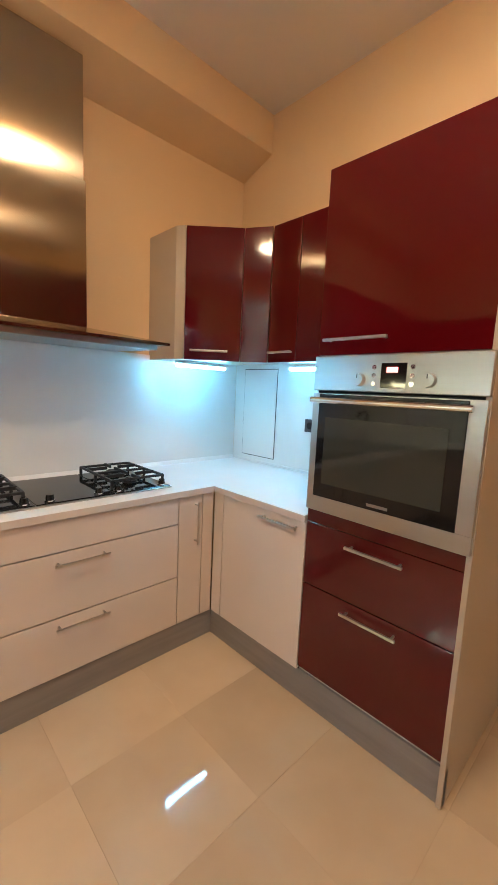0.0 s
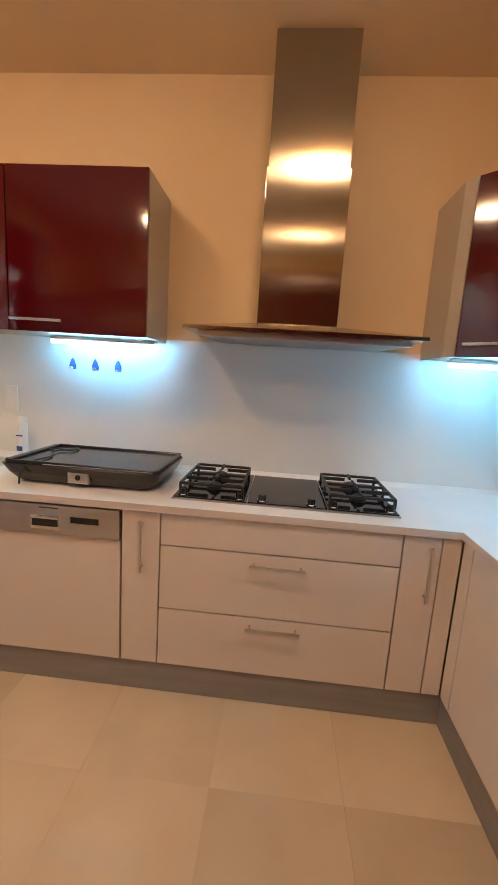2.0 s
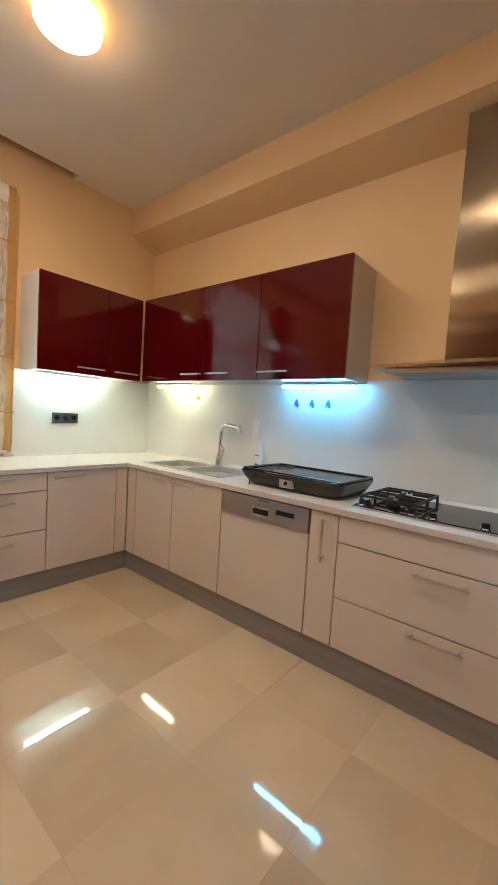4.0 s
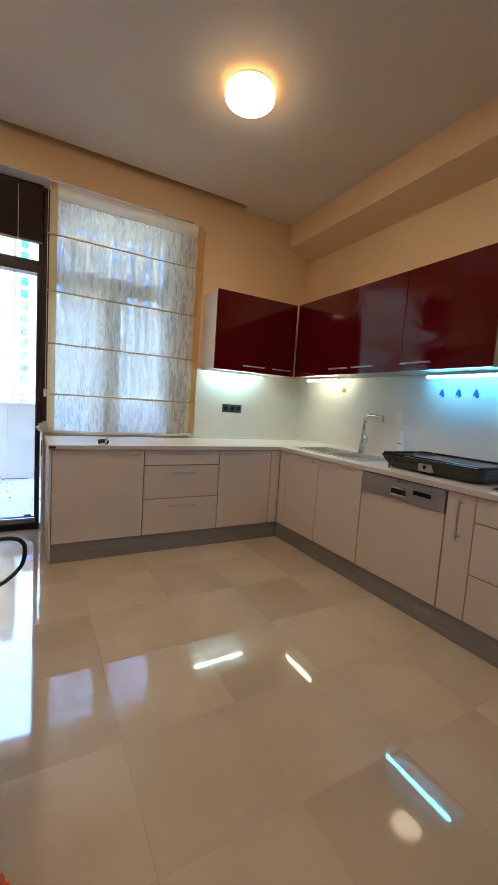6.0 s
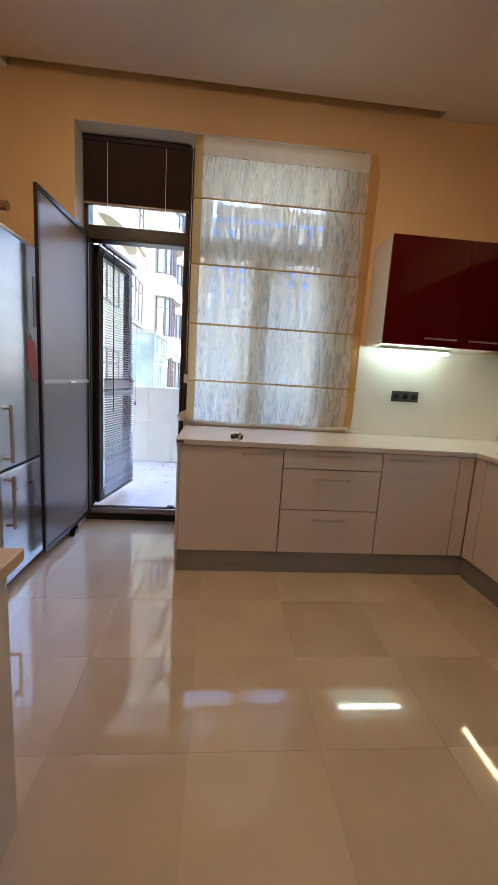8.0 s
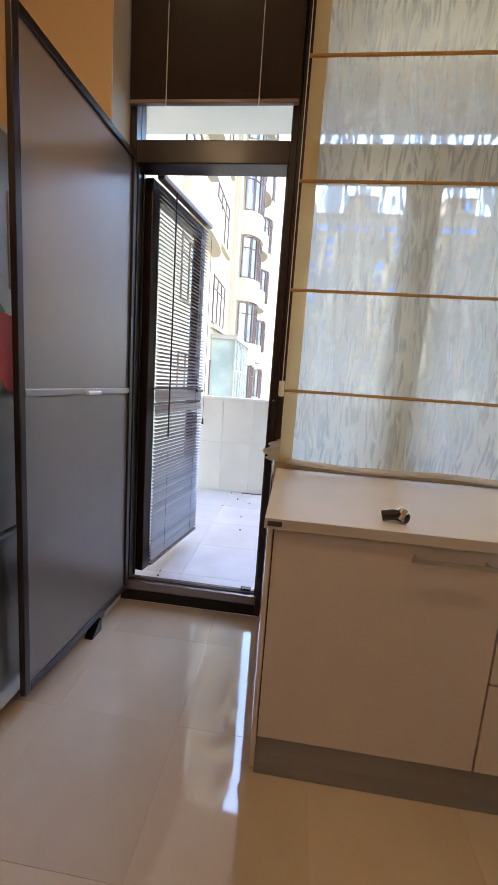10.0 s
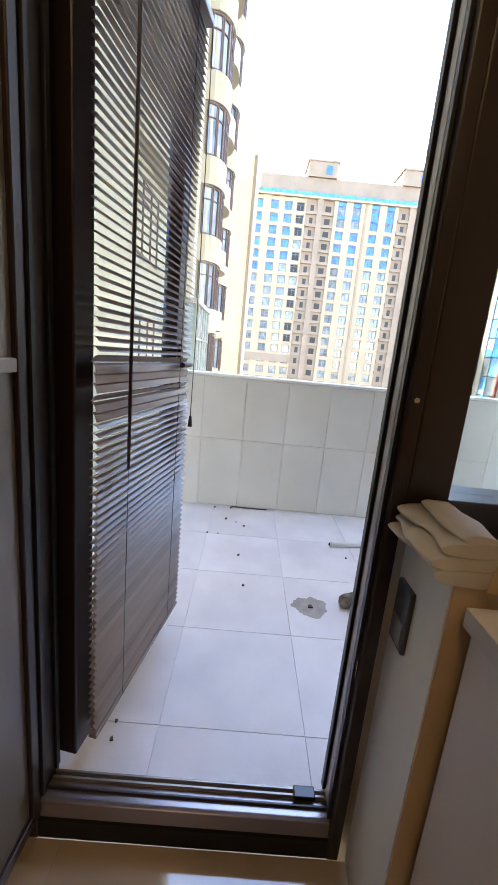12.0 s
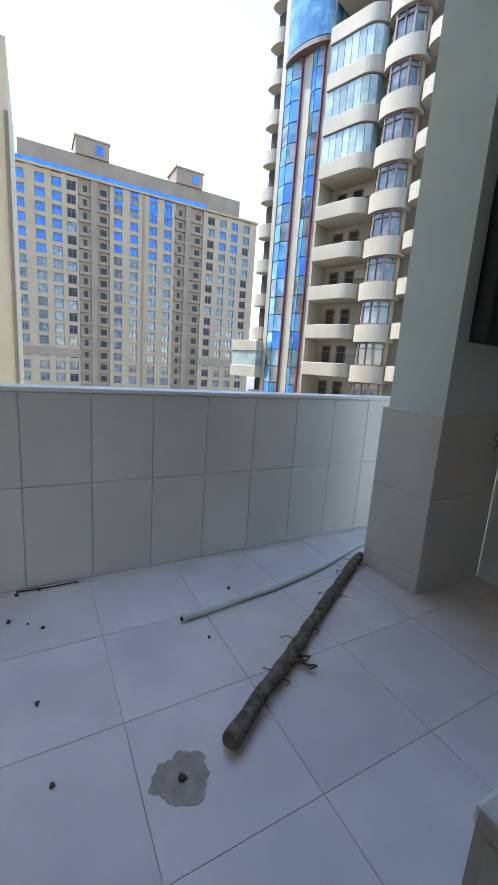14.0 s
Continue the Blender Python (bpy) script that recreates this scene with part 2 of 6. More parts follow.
cuboid(FX1 - 0.002, WX - 0.003, DY0 + 0.003, WY1, OT - 0.004, OT + 0.001, 0, bm)
cuboid(FX1 - 0.002, WX - 0.003, DY1 - 0.003, DY1 + 0.001, 0.001, WS - 0.002, 0, bm)
cuboid(OX - 0.001, FX0, DY1 - 0.003, DY1 + 0.001, 0.03, WS - 0.002, 0, bm)
setting("reveal", bm, M_white, "white painted reveal round the balcony door", "wall")
# ceiling with a curtain pocket along the window wall
PX = -2.385
bm = bmesh.new()
cuboid(PX, EX, SY, NY, CZ, CZ + 0.3, 0, bm)
cuboid(WX, PX, -0.19, NY, CZ, CZ + 0.3, 0, bm)
cuboid(WX, PX, SY, -3.1, CZ, CZ + 0.3, 0, bm)
cuboid(WX, PX, -3.1, -0.19, CZ + 0.14, CZ + 0.3, 0, bm)
setting("ceiling", bm, M_ceil, "matt off-white plaster ceiling with curtain pocket", "ceiling")
setting("beam", prism([(0.37, 2.868), (NY, 2.775), (NY, CZ), (0.37, CZ)], WX, EX, "x"), M_wall, "cream plaster boxed beam under the ceiling", "beam")

# door and window frame


def window_block():
    f = tagged(new("window_1"), "dark brown aluminium balcony window and door frame", "window", kind="structure")
    f.location = (FX0, DY0, 0)
    ORIGIN[f] = Vector((FX0, DY0, 0))
    ja, jb, jc = DY0 + 0.036, -1.955, -1.84
    for n, a in (("jamb", (FX0, FX1, DY0 + 0.004, ja, 0.0, OT - 0.006)), ("jamb", (FX0, FX1, jb, -1.925, 0.0, OT - 0.006)), ("jamb", (FX0 + 0.012, FX1 - 0.006, -1.924, jc, WS + 0.003, OT - 0.006)),
                 ("head", (FX0, FX1, ja, jb, 2.775, OT - 0.006)), ("transom", (FX0, FX1, ja, jb, 2.165, 2.262)),
                 ("threshold", (TX0 + 0.012, FX1 - 0.012, ja, jb, 0.002, 0.058)),
                 ("head", (FX0, FX1, jc, WY1 - 0.004, 2.76, OT - 0.006)), ("window_sill", (FX0, FX1, jc, WY1 - 0.004, WS + 0.002, WS + 0.075)),
                 ("jamb", (FX0, FX1, WY1 - 0.19, WY1 - 0.004, WS + 0.075, 2.76)), ("mullion", (FX0, FX1, jc, WY1 - 0.19, 2.13, 2.25)),
                 ("mullion", (FX0, FX1, -1.42, -1.29, WS + 0.075, 2.13))):
        part(n, cuboid(*a, 0.004), M_brown, f)
    xg = (FX0 + FX1) / 2
    for a in ((ja, jb, 2.262, 2.775), (jc, -1.42, WS + 0.075, 2.13), (-1.29, WY1 - 0.19, WS + 0.075, 2.13), (jc, WY1 - 0.19, 2.25, 2.76)):
        p = part("pane", cuboid(xg - 0.004, xg + 0.004, a[0], a[1], a[2], a[3]), M_glass, f, "clear window glass")
        p.visible_shadow = False
    part("threshold_cap", prism([(TX0, 0.060), (TX0, 0.092), (TX0 + 0.03, 0.097), (FX1 - 0.020, 0.104), (FX1 - 0.010, 0.101), (FX1 - 0.006, 0.060)], ja, jb, "y", 0.002), M_thresh, f, "grey-brown metal threshold cap")
    for x, h in ((TX0 + 0.008, 0.102), (TX0 + 0.026, 0.106), (TX0 + 0.050, 0.107)):
        part("track", cuboid(x - 0.003, x + 0.003, ja + 0.004, jb - 0.004, 0.088, h, 0.001), M_seal if x < TX0 + 0.04 else M_brown, f, "narrow metal threshold track")
    # riser faced in near-black: the cap's shadow put into its colour
    part("kick_strip", cuboid(FX1 - 0.011, FX1 - 0.002, ja, jb, 0.002, 0.056, 0.001), M_dark, f, "near-black strip painting the shade under the threshold cap")
    part("keeper", cuboid(TX0 + 0.010, TX0 + 0.040, jb - 0.085, jb - 0.03, 0.107, 0.117, 0.003), M_blackplastic, f)
    for y, x0, x1 in ((jb - 0.004, FX0 + 0.010, FX0 + 0.028), (jb - 0.004, FX1 - 0.030, FX1 - 0.016), (ja + 0.004, FX0 + 0.010, FX0 + 0.028), (ja + 0.004, FX1 - 0.030, FX1 - 0.016)):
        part("gasket", cuboid(x0, x1, y - 0.0038, y + 0.0038, 0.108, 2.163, 0.001), M_cable, f, "black rubber gasket")
    part("jamb_strip", cuboid(FX0 + 0.040, FX0 + 0.066, jb - 0.003, jb - 0.0004, 0.108, 2.163, 0.001), M_brownsh, f, "grey-brown metal strip in the rebate")
    part("latch_plate", cuboid(FX1 - 0.03, FX1 - 0.012, jb - 0.003, jb - 0.0005, 0.52, 0.56, 0.001), M_chrome, f)
    part("screw", rod((FX1 - 0.001, -1.94, 1.13), (FX1 + 0.002, -1.94, 1.13), 0.005, 10), M_nickel, f)
    return f


window_block()

# ---------------------------------------------------------------- kitchen units
FY, FE, FW = 0.0, 1.17, -1.808      # faces of the fronts: north run, east run, west run
ZB, ZD, ZT = 0.142, 0.812, 0.845    # bottom of fronts, top of fronts, top of worktop
G = 0.0028                          # half the gap between fronts


def on_run(run, a0, a1, d0, d1, z0, z1, bev=0.0, bm=None):
    """A block on a run of units: a along the run, d behind (+) or before (-) the face of the fronts."""
    if run == "n":
        return cuboid(a0, a1, FY + d0, FY + d1, z0, z1, bev, bm)
    if run == "e":
        return cuboid(FE + d0, FE + d1, a0, a1, z0, z1, bev, bm)
    return cuboid(FW - d1, FW - d0, a0, a1, z0, z1, bev, bm)


def at_run(run, a, d, z):
    return {"n": (a, FY + d, z), "e": (FE + d, a, z), "w": (FW - d, a, z)}[run]


def out_run(run, s):
    return {"n": (0, s, 0), "e": (s, 0, 0), "w": (-s, 0, 0)}[run]


def base_unit(name, run, a0, a1, fronts, label, depth=0.58, mat=None, zt=ZD + 0.002):
    """fronts: list of (part name, z0, z1, handle) with handle None, ('h', from, to, z) or ('v', a, z0, z1)."""
    mat = mat or M_cab
    am = (a0 + a1) / 2
    t = thing(name, at_run(run, am, 0.02, ZB - 0.01), label, "kitchen cabinet", "kitchen base units")
    part("body", on_run(run, a0 + 0.001, a1 - 0.001, 0.021, depth, ZB - 0.008, zt - 0.004), M_carc, t)
    # sheet behind the fronts, its black paints the joint shade
    part("gap", on_run(run, a0 + 0.0005, a1 - 0.0005, 0.016, 0.0205, ZB - 0.004, zt - 0.002), M_dark, t, "near-black sheet painting the shade in the front joints")
    for n, z0, z1, hd in fronts:
        f = part(n, on_run(run, a0 + G, a1 - G, 0.0, 0.018, z0 + G, z1 - G, 0.0015), mat, t)
        if hd and hd[0] == "h":
            bar_handle(f, at_run(run, hd[1], -0.032, hd[3]), at_run(run, hd[2], -0.032, hd[3]), out_run(run, 0.034))
        elif hd:
            bar_handle(f, at_run(run, hd[1], -0.032, hd[2]), at_run(run, hd[1], -0.032, hd[3]), out_run(run, 0.034))
    return t


# north run, east to west
base_unit("base_cabinet", "n", 0.95, 1.095, [("door", ZB, ZD, ("v", 1.05, 0.56, 0.775))], "narrow beige-white pull-out unit with a vertical bar handle")
base_unit("drawer_unit", "n", 0.0, 0.95, [("drawer", ZB, 0.40, ("h", 0.372, 0.582, 0.362)), ("drawer", 0.40, 0.676, ("h", 0.372, 0.582, 0.632)), ("panel", 0.676, ZD, None)],
          "beige-white drawer unit with two deep drawers under the hob")
base_unit("base_cabinet", "n", -0.160, 0.0, [("door", ZB, ZD, ("v", -0.072, 0.57, 0.775))], "narrow beige-white pull-out unit beside the dishwasher")
base_unit("base_cabinet", "n", -1.265, -0.791, [("door", ZB, ZD, ("h", -1.235, -1.03, 0.775))], "beige-white base unit under the sink")
base_unit("base_cabinet", "n", -1.70, -1.265, [("door", ZB, ZD, ("h", -1.52, -1.31, 0.775))], "beige-white base unit under the sink beside the corner")
base_unit("corner_filler", "n", FW + 0.001, -1.70, [("panel", ZB, ZD, None)], "narrow beige-white corner filler panel", depth=0.1)
base_unit("corner_filler", "n", 1.095, FE - 0.001, [("panel", ZB, ZD, None)], "narrow beige-white corner filler panel", depth=0.1)
# west run, south to north
base_unit("base_cabinet", "w", -1.868, -1.238, [("door", ZB, ZD, ("h", -1.492, -1.285, 0.778))], "beige-white end base unit beside the balcony door")
base_unit("drawer_unit", "w", -1.238, -0.610, [("drawer", ZB, 0.427, ("h", -1.03, -0.818, 0.368)), ("drawer", 0.427, 0.691, ("h", -1.03, -0.818, 0.632)), ("drawer", 0.691, ZD, ("h", -1.03, -0.818, 0.782))],
          "beige-white unit with three drawers under the window")
base_unit("base_cabinet", "w", -0.610, -0.10, [("door", ZB, ZD, ("h", -0.57, -0.36, 0.775))], "beige-white base unit beside the corner")
base_unit("corner_filler", "w", -0.10, -0.001, [("panel", ZB, ZD, None)], "narrow beige-white corner filler panel", depth=0.1)
part("end_panel", cuboid(-2.44, FW - 0.003, -1.884, -1.869, 0.03, ZD + 0.001, 0.001), M_cab, None)
tagged(bpy.data.objects["end_panel"], "beige-white end panel closing the kitchen run", "panel")
# east run
base_unit("base_cabinet", "e", -0.612, -0.078, [("door", ZB, ZD, ("h", -0.574, -0.36, 0.78))], "beige-white base unit beside the oven tower")
base_unit("corner_filler", "e", -0.078, -0.001, [("panel", ZB, ZD, None)], "narrow beige-white corner filler panel", depth=0.1)

# plinths
for n, bm in (("plinth", cuboid(FW - 0.012, FE + 0.012, 0.012, 0.03, 0.002, ZB - 0.002)), ("plinth", cuboid(FW - 0.03, FW - 0.012, -1.868, 0.012, 0.002, ZB - 0.002)),
              ("plinth", cuboid(FE + 0.012, FE + 0.03, -1.236, 0.012, 0.002, ZB - 0.002))):
    tagged(part(n, bm, M_plinth), "grey metallic plinth strip under the kitchen units", "plinth", "kitchen plinths")

# worktops: one L on the north and west runs, a return to the oven tower
SX0, SX1, SY0, SY1 = -1.785, -0.945, 0.13, 0.53          # sink cut-out
wt = thing("worktop", (0, 0.3, ZD + 0.003), "white laminate worktop on the kitchen units", "worktop")
bm = bmesh.new()
z0, z1 = ZD + 0.003, ZT
yb = 0.615
for a in ((SX1, EX - 0.004, FY - 0.012, yb), (-2.452, SX0, FY - 0.012, yb), (SX0, SX1, FY - 0.012, SY0), (SX0, SX1, SY1, yb), (-2.452, FW + 0.012, -1.892, FY - 0.012), (FE - 0.012, EX - 0.004, -0.611, FY - 0.012)):
    part("slab", cuboid(a[0], a[1], a[2], a[3], z0, z1), M_top, wt)
for a in ((FW + 0.013, FE - 0.013, FY - 0.0135, FY - 0.0125), ):
    part("edging", cuboid(a[0], a[1], a[2], a[3], z0, z1 - 0.001), M_edge, wt, "beige worktop edging")
part("edging", cuboid(FW + 0.0125, FW + 0.0135, -1.891, FY - 0.0135, z0, z1 - 0.001), M_edge, wt, "beige worktop edging")
part("edging", cuboid(FE - 0.0135, FE - 0.0125, -0.611, FY - 0.0135, z0, z1 - 0.001), M_edge, wt, "beige worktop edging")
part("edging", cuboid(-2.45, FW + 0.0125, -1.8935, -1.8925, z0, z1 - 0.001), M_edge, wt, "beige worktop edging")
for a in ((-2.44, EX - 0.02, yb - 0.022, yb - 0.002), ):
    part("upstand", prism([(yb - 0.018, z1), (yb - 0.002, z1), (yb - 0.002, z1 + 0.022), (yb - 0.008, z1 + 0.022)], a[0], a[1], "x"), M_top, wt)
part("upstand", cuboid(-2.455, -2.44, -0.60, yb - 0.03, z1, z1 + 0.018), M_top, wt)
part("upstand", cuboid(EX - 0.02, EX - 0.006, -0.61, yb - 0.03, z1, z1 + 0.018), M_top, wt)
part("badge", cuboid(FW + 0.0136, FW + 0.016, -1.885, -1.845, ZD + 0.012, ZD + 0.026), M_socket, wt, "small dark edge cap")

# splash panels
sp = tagged(part("splashback", cuboid(-2.455, EX - 0.012, 0.616, 0.628, ZT + 0.003, 1.535), M_splash), "off-white satin splashback panel behind the worktop", "splashback")
tagged(part("splashback", cuboid(-2.468, -2.456, -0.66, 0.615, ZT + 0.003, 1.52), M_splash), "off-white satin splashback panel beside the window", "splashback")
es = thing("splashback", (EX - 0.006, 0, 0.85), "off-white splashback panel with an access hatch", "splashback")
part("panel", cuboid(EX - 0.011, EX - 0.002, -0.61, 0.615, ZT + 0.003, 1.53), M_splash, es)
part("hatch", cuboid(EX - 0.016, EX - 0.0115, 0.205, 0.512, 0.895, 1.495, 0.001), M_splash, es, "white hatch door with a thin joint")
part("hatch_joint", cuboid(EX - 0.0122, EX - 0.0112, 0.200, 0.517, 0.890, 1.50), M_dark, es, "thin dark joint round the hatch")


def socket(name, at, size, axis, label):
    t = thing(name, at, label, "socket")
    w, h = size
    if axis == "x":
        part("plate", cuboid(at[0], at[0] + 0.010, at[1] - w / 2, at[1] + w / 2, at[2] - h / 2, at[2] + h / 2, 0.003), M_socket, t)
    else:
        part("plate", cuboid(at[0] - 0.010, at[0], at[1] - w / 2, at[1] + w / 2, at[2] - h / 2, at[2] + h / 2, 0.003), M_socket, t)
    n = max(1, round(w / 0.075))
    s = 0.0101 if axis == "x" else -0.0101
    for i in range(n):
        y = at[1] - w / 2 + (i + 0.5) * w / n
        bm = rod((at[0] + s, y, at[2]), (at[0] + s * 1.35, y, at[2]), 0.021, 20)
        part("insert", bm, M_blackplastic, t)
    return t


socket("wall_socket", (-2.455, -0.205, 1.156), (0.215, 0.082), "x", "dark grey triple power socket on the splashback")
socket("wall_socket", (EX - 0.012, -0.095, 1.15), (0.08, 0.08), "-x", "dark grey power socket on the splashback beside the oven")


# dishwasher
def dishwasher():
    t = thing("dishwasher", (-0.475, 0.02, ZB), "built-in dishwasher with steel control strip and beige-white door", "dishwasher")
    part("body", cuboid(-0.786, -0.165, 0.022, 0.57, ZB, ZD - 0.002), M_dark, t)
    part("door", cuboid(-0.786, -0.165, 0.0, 0.018, ZB + 0.002, 0.676, 0.0015), M_cab, t)
    p = part("control_strip", cuboid(-0.786, -0.165, -0.012, 0.018, 0.680, ZD - 0.006, 0.003), M_steel, t, "brushed steel control strip")
    part("grip_frame", cuboid(-0.535, -0.416, -0.0145, -0.0125, 0.702, 0.762, 0.001), M_chrome, p, "shiny chrome grip surround")
    # no hollow here: a dark sheet on the surround paints its shade
    part("grip_recess", cuboid(-0.530, -0.421, -0.0155, -0.0147, 0.716, 0.748), M_dark, p)
    part("grip_lip", cuboid(-0.532, -0.419, -0.022, -0.0148, 0.749, 0.759, 0.002), M_chrome, p)
    part("display", cuboid(-0.368, -0.250, -0.0135, -0.0125, 0.738, 0.764), M_blackglass, p)
    part("label", cuboid(-0.50, -0.42, -0.0132, -0.0124, 0.792, 0.797), M_socket, p)
    return t


dishwasher()


# sink and tap
def sink():
    t = thing("kitchen_sink", (-1.365, 0.33, ZT), "stainless steel double-bowl sink set into the worktop", "sink")
    bm = bmesh.new()
    bowls = ((-1.755, -1.395, 0.16, 0.50), (-1.345, -0.975, 0.16, 0.50))
    zr = ZT + 0.004
    for a in ((SX0 - 0.012, bowls[0][0], SY0 - 0.012, SY1 + 0.012), (bowls[0][1], bowls[1][0], SY0 - 0.012, SY1 + 0.012), (bowls[1][1], SX1 + 0.012, SY0 - 0.012, SY1 + 0.012),
              (bowls[0][0], bowls[0][1], SY0 - 0.012, 0.16), (bowls[0][0], bowls[0][1], 0.50, SY1 + 0.012), (bowls[1][0], bowls[1][1], SY0 - 0.012, 0.16), (bowls[1][0], bowls[1][1], 0.50, SY1 + 0.012)):
        cuboid(*a, ZT + 0.0005, zr, 0, bm)
    part("rim", bm, M_steel, t)
    for b in bowls:
        bm = bmesh.new()
        d = 0.17
        cx, cy = (b[0] + b[1]) / 2, (b[2] + b[3]) / 2
        rings = []
        for z, s in ((zr - 0.001, 1.0), (zr - 0.02, 0.97), (zr - d + 0.03, 0.93), (zr - d, 0.80), (zr - d - 0.003, 0.15)):
            ring = []
            for k in range(32):
                a = 2 * math.pi * k / 32
                c, sn = math.cos(a), math.sin(a)
                q = (abs(c) ** 6 + abs(sn) ** 6) ** (-1 / 6)
                ring.append(bm.verts.new((cx + c * q * s * (b[1] - b[0]) / 2, cy + sn * q * s * (b[3] - b[2]) / 2, z)))
            rings.append(ring)
        for r0, r1 in zip(rings, rings[1:]):
            for k in range(32):
                bm.faces.new((r0[k], r0[(k + 1) % 32], r1[(k + 1) % 32], r1[k])).smooth = True
        bm.faces.new(rings[-1])
        bowl = part("bowl", bm, M_steel, t)
        part("drain", rod((cx, cy, zr - d - 0.002), (cx, cy, zr - d + 0.002), 0.035, 20), M_chrome, bowl)
    t2 = thing("kitchen_tap", (-1.365, 0.545, ZT), "chrome single-lever tap with a high swivel spout", "tap")
    x, y, z = -1.365, 0.552, ZT
    bm = rod((x, y, z), (x, y, z + 0.012), 0.032, 20)
    rod((x, y, z + 0.01), (x, y, z + 0.10), 0.028, 20, bm)
    part("body", bm, M_chrome, t2, smooth=False)
    part("spout", tube([(x, y, z + 0.09), (x + 0.006, y, z + 0.24), (x + 0.016, y, z + 0.31), (x + 0.06, y - 0.004, z + 0.338), (x + 0.13, y - 0.012, z + 0.337), (x + 0.215, y - 0.022, z + 0.328)], 0.0165, 12), M_chrome, t2)
    part("nozzle", rod((x + 0.207, y - 0.02, z + 0.340), (x + 0.232, y - 0.026, z + 0.287), 0.018, 16), M_chrome, t2)
    part("lever", tube([(x + 0.01, y - 0.01, z + 0.06), (x + 0.05, y - 0.02, z + 0.10), (x + 0.062, y - 0.02, z + 0.14), (x + 0.03, y - 0.01, z + 0.165)], 0.014, 8), M_chrome, t2)


sink()


# hob
def hob():
    x0, x1, y0, y1, z = 0.017, 0.958, 0.082, 0.56, ZT
    t = thing("gas_hob", ((x0 + x1) / 2, 0.32, z), "black glass gas hob with two cast iron grates", "hob")
    part("tray", cuboid(x0, x1, y0, y1, z + 0.0005, z + 0.008, 0.002), M_steel, t, "steel edge strip")
    for a, b in ((x0 + 0.006, 0.332), (0.336, 0.664), (0.668, x1 - 0.006)):
        part("glass_plate", cuboid(a, b, y0 + 0.006, y1 - 0.004, z + 0.008, z + 0.013, 0.002), M_blackglass, t)
    for cx in (0.172, 0.815):
        part("grate", grate(cx, 0.35, z + 0.013), M_iron, t)
        for cy, r in ((0.45, 0.045), (0.25, 0.035)):
            bm = rod((cx, cy, z + 0.013), (cx, cy, z + 0.026), r, 24)
            rod((cx, cy, z + 0.026), (cx, cy, z + 0.036), r * 0.72, 24, bm)
            rod((cx, cy, z + 0.036), (cx, cy, z + 0.041), r * 0.6, 24, bm, r * 0.5)
            part("burner", bm, M_iron, t)
    for kx in (0.06, 0.30, 0.395, 0.60, 0.69, 0.92):
        bm = rod((kx, y0 + 0.035, z + 0.013), (kx, y0 + 0.035, z + 0.020), 0.020, 20)
        k = part("knob_ring", bm, M_chrome, t)
        part("knob", rod((kx, y0 + 0.035, z + 0.020), (kx, y0 + 0.035, z + 0.042), 0.017, 20, None, 0.014), M_blackplastic, k)


def grate(cx, cy, z):
    bm = bmesh.new()
    w, h, top, r = 0.135, 0.19, z + 0.045, 0.006
    for y in (cy - h, cy, cy + h):
        cuboid(cx - w, cx + w, y - r, y + r, top - 0.012, top, 0.002, bm)
    for x in (cx - w, cx + w):
        cuboid(x - r, x + r, cy - h, cy + h, top - 0.012, top, 0.002, bm)
    for x in (cx - w, cx + w):
        for y in (cy - h, cy, cy + h):
            cuboid(x - r, x + r, y - r, y + r, z, top - 0.002, 0.001, bm)
    for yy in (cy - 0.10, cy + 0.10):
        for s in (-1, 1):
            cuboid(min(cx + s * w, cx + s * 0.03), max(cx + s * w, cx + s * 0.03), yy - 0.005, yy + 0.005, top - 0.012, top + 0.004, 0.001, bm)
            cuboid(cx - 0.005, cx + 0.005, min(yy + s * 0.095, yy + s * 0.025), max(yy + s * 0.095, yy + s * 0.025), top - 0.012, top + 0.004, 0.001, bm)
    return bm


hob()


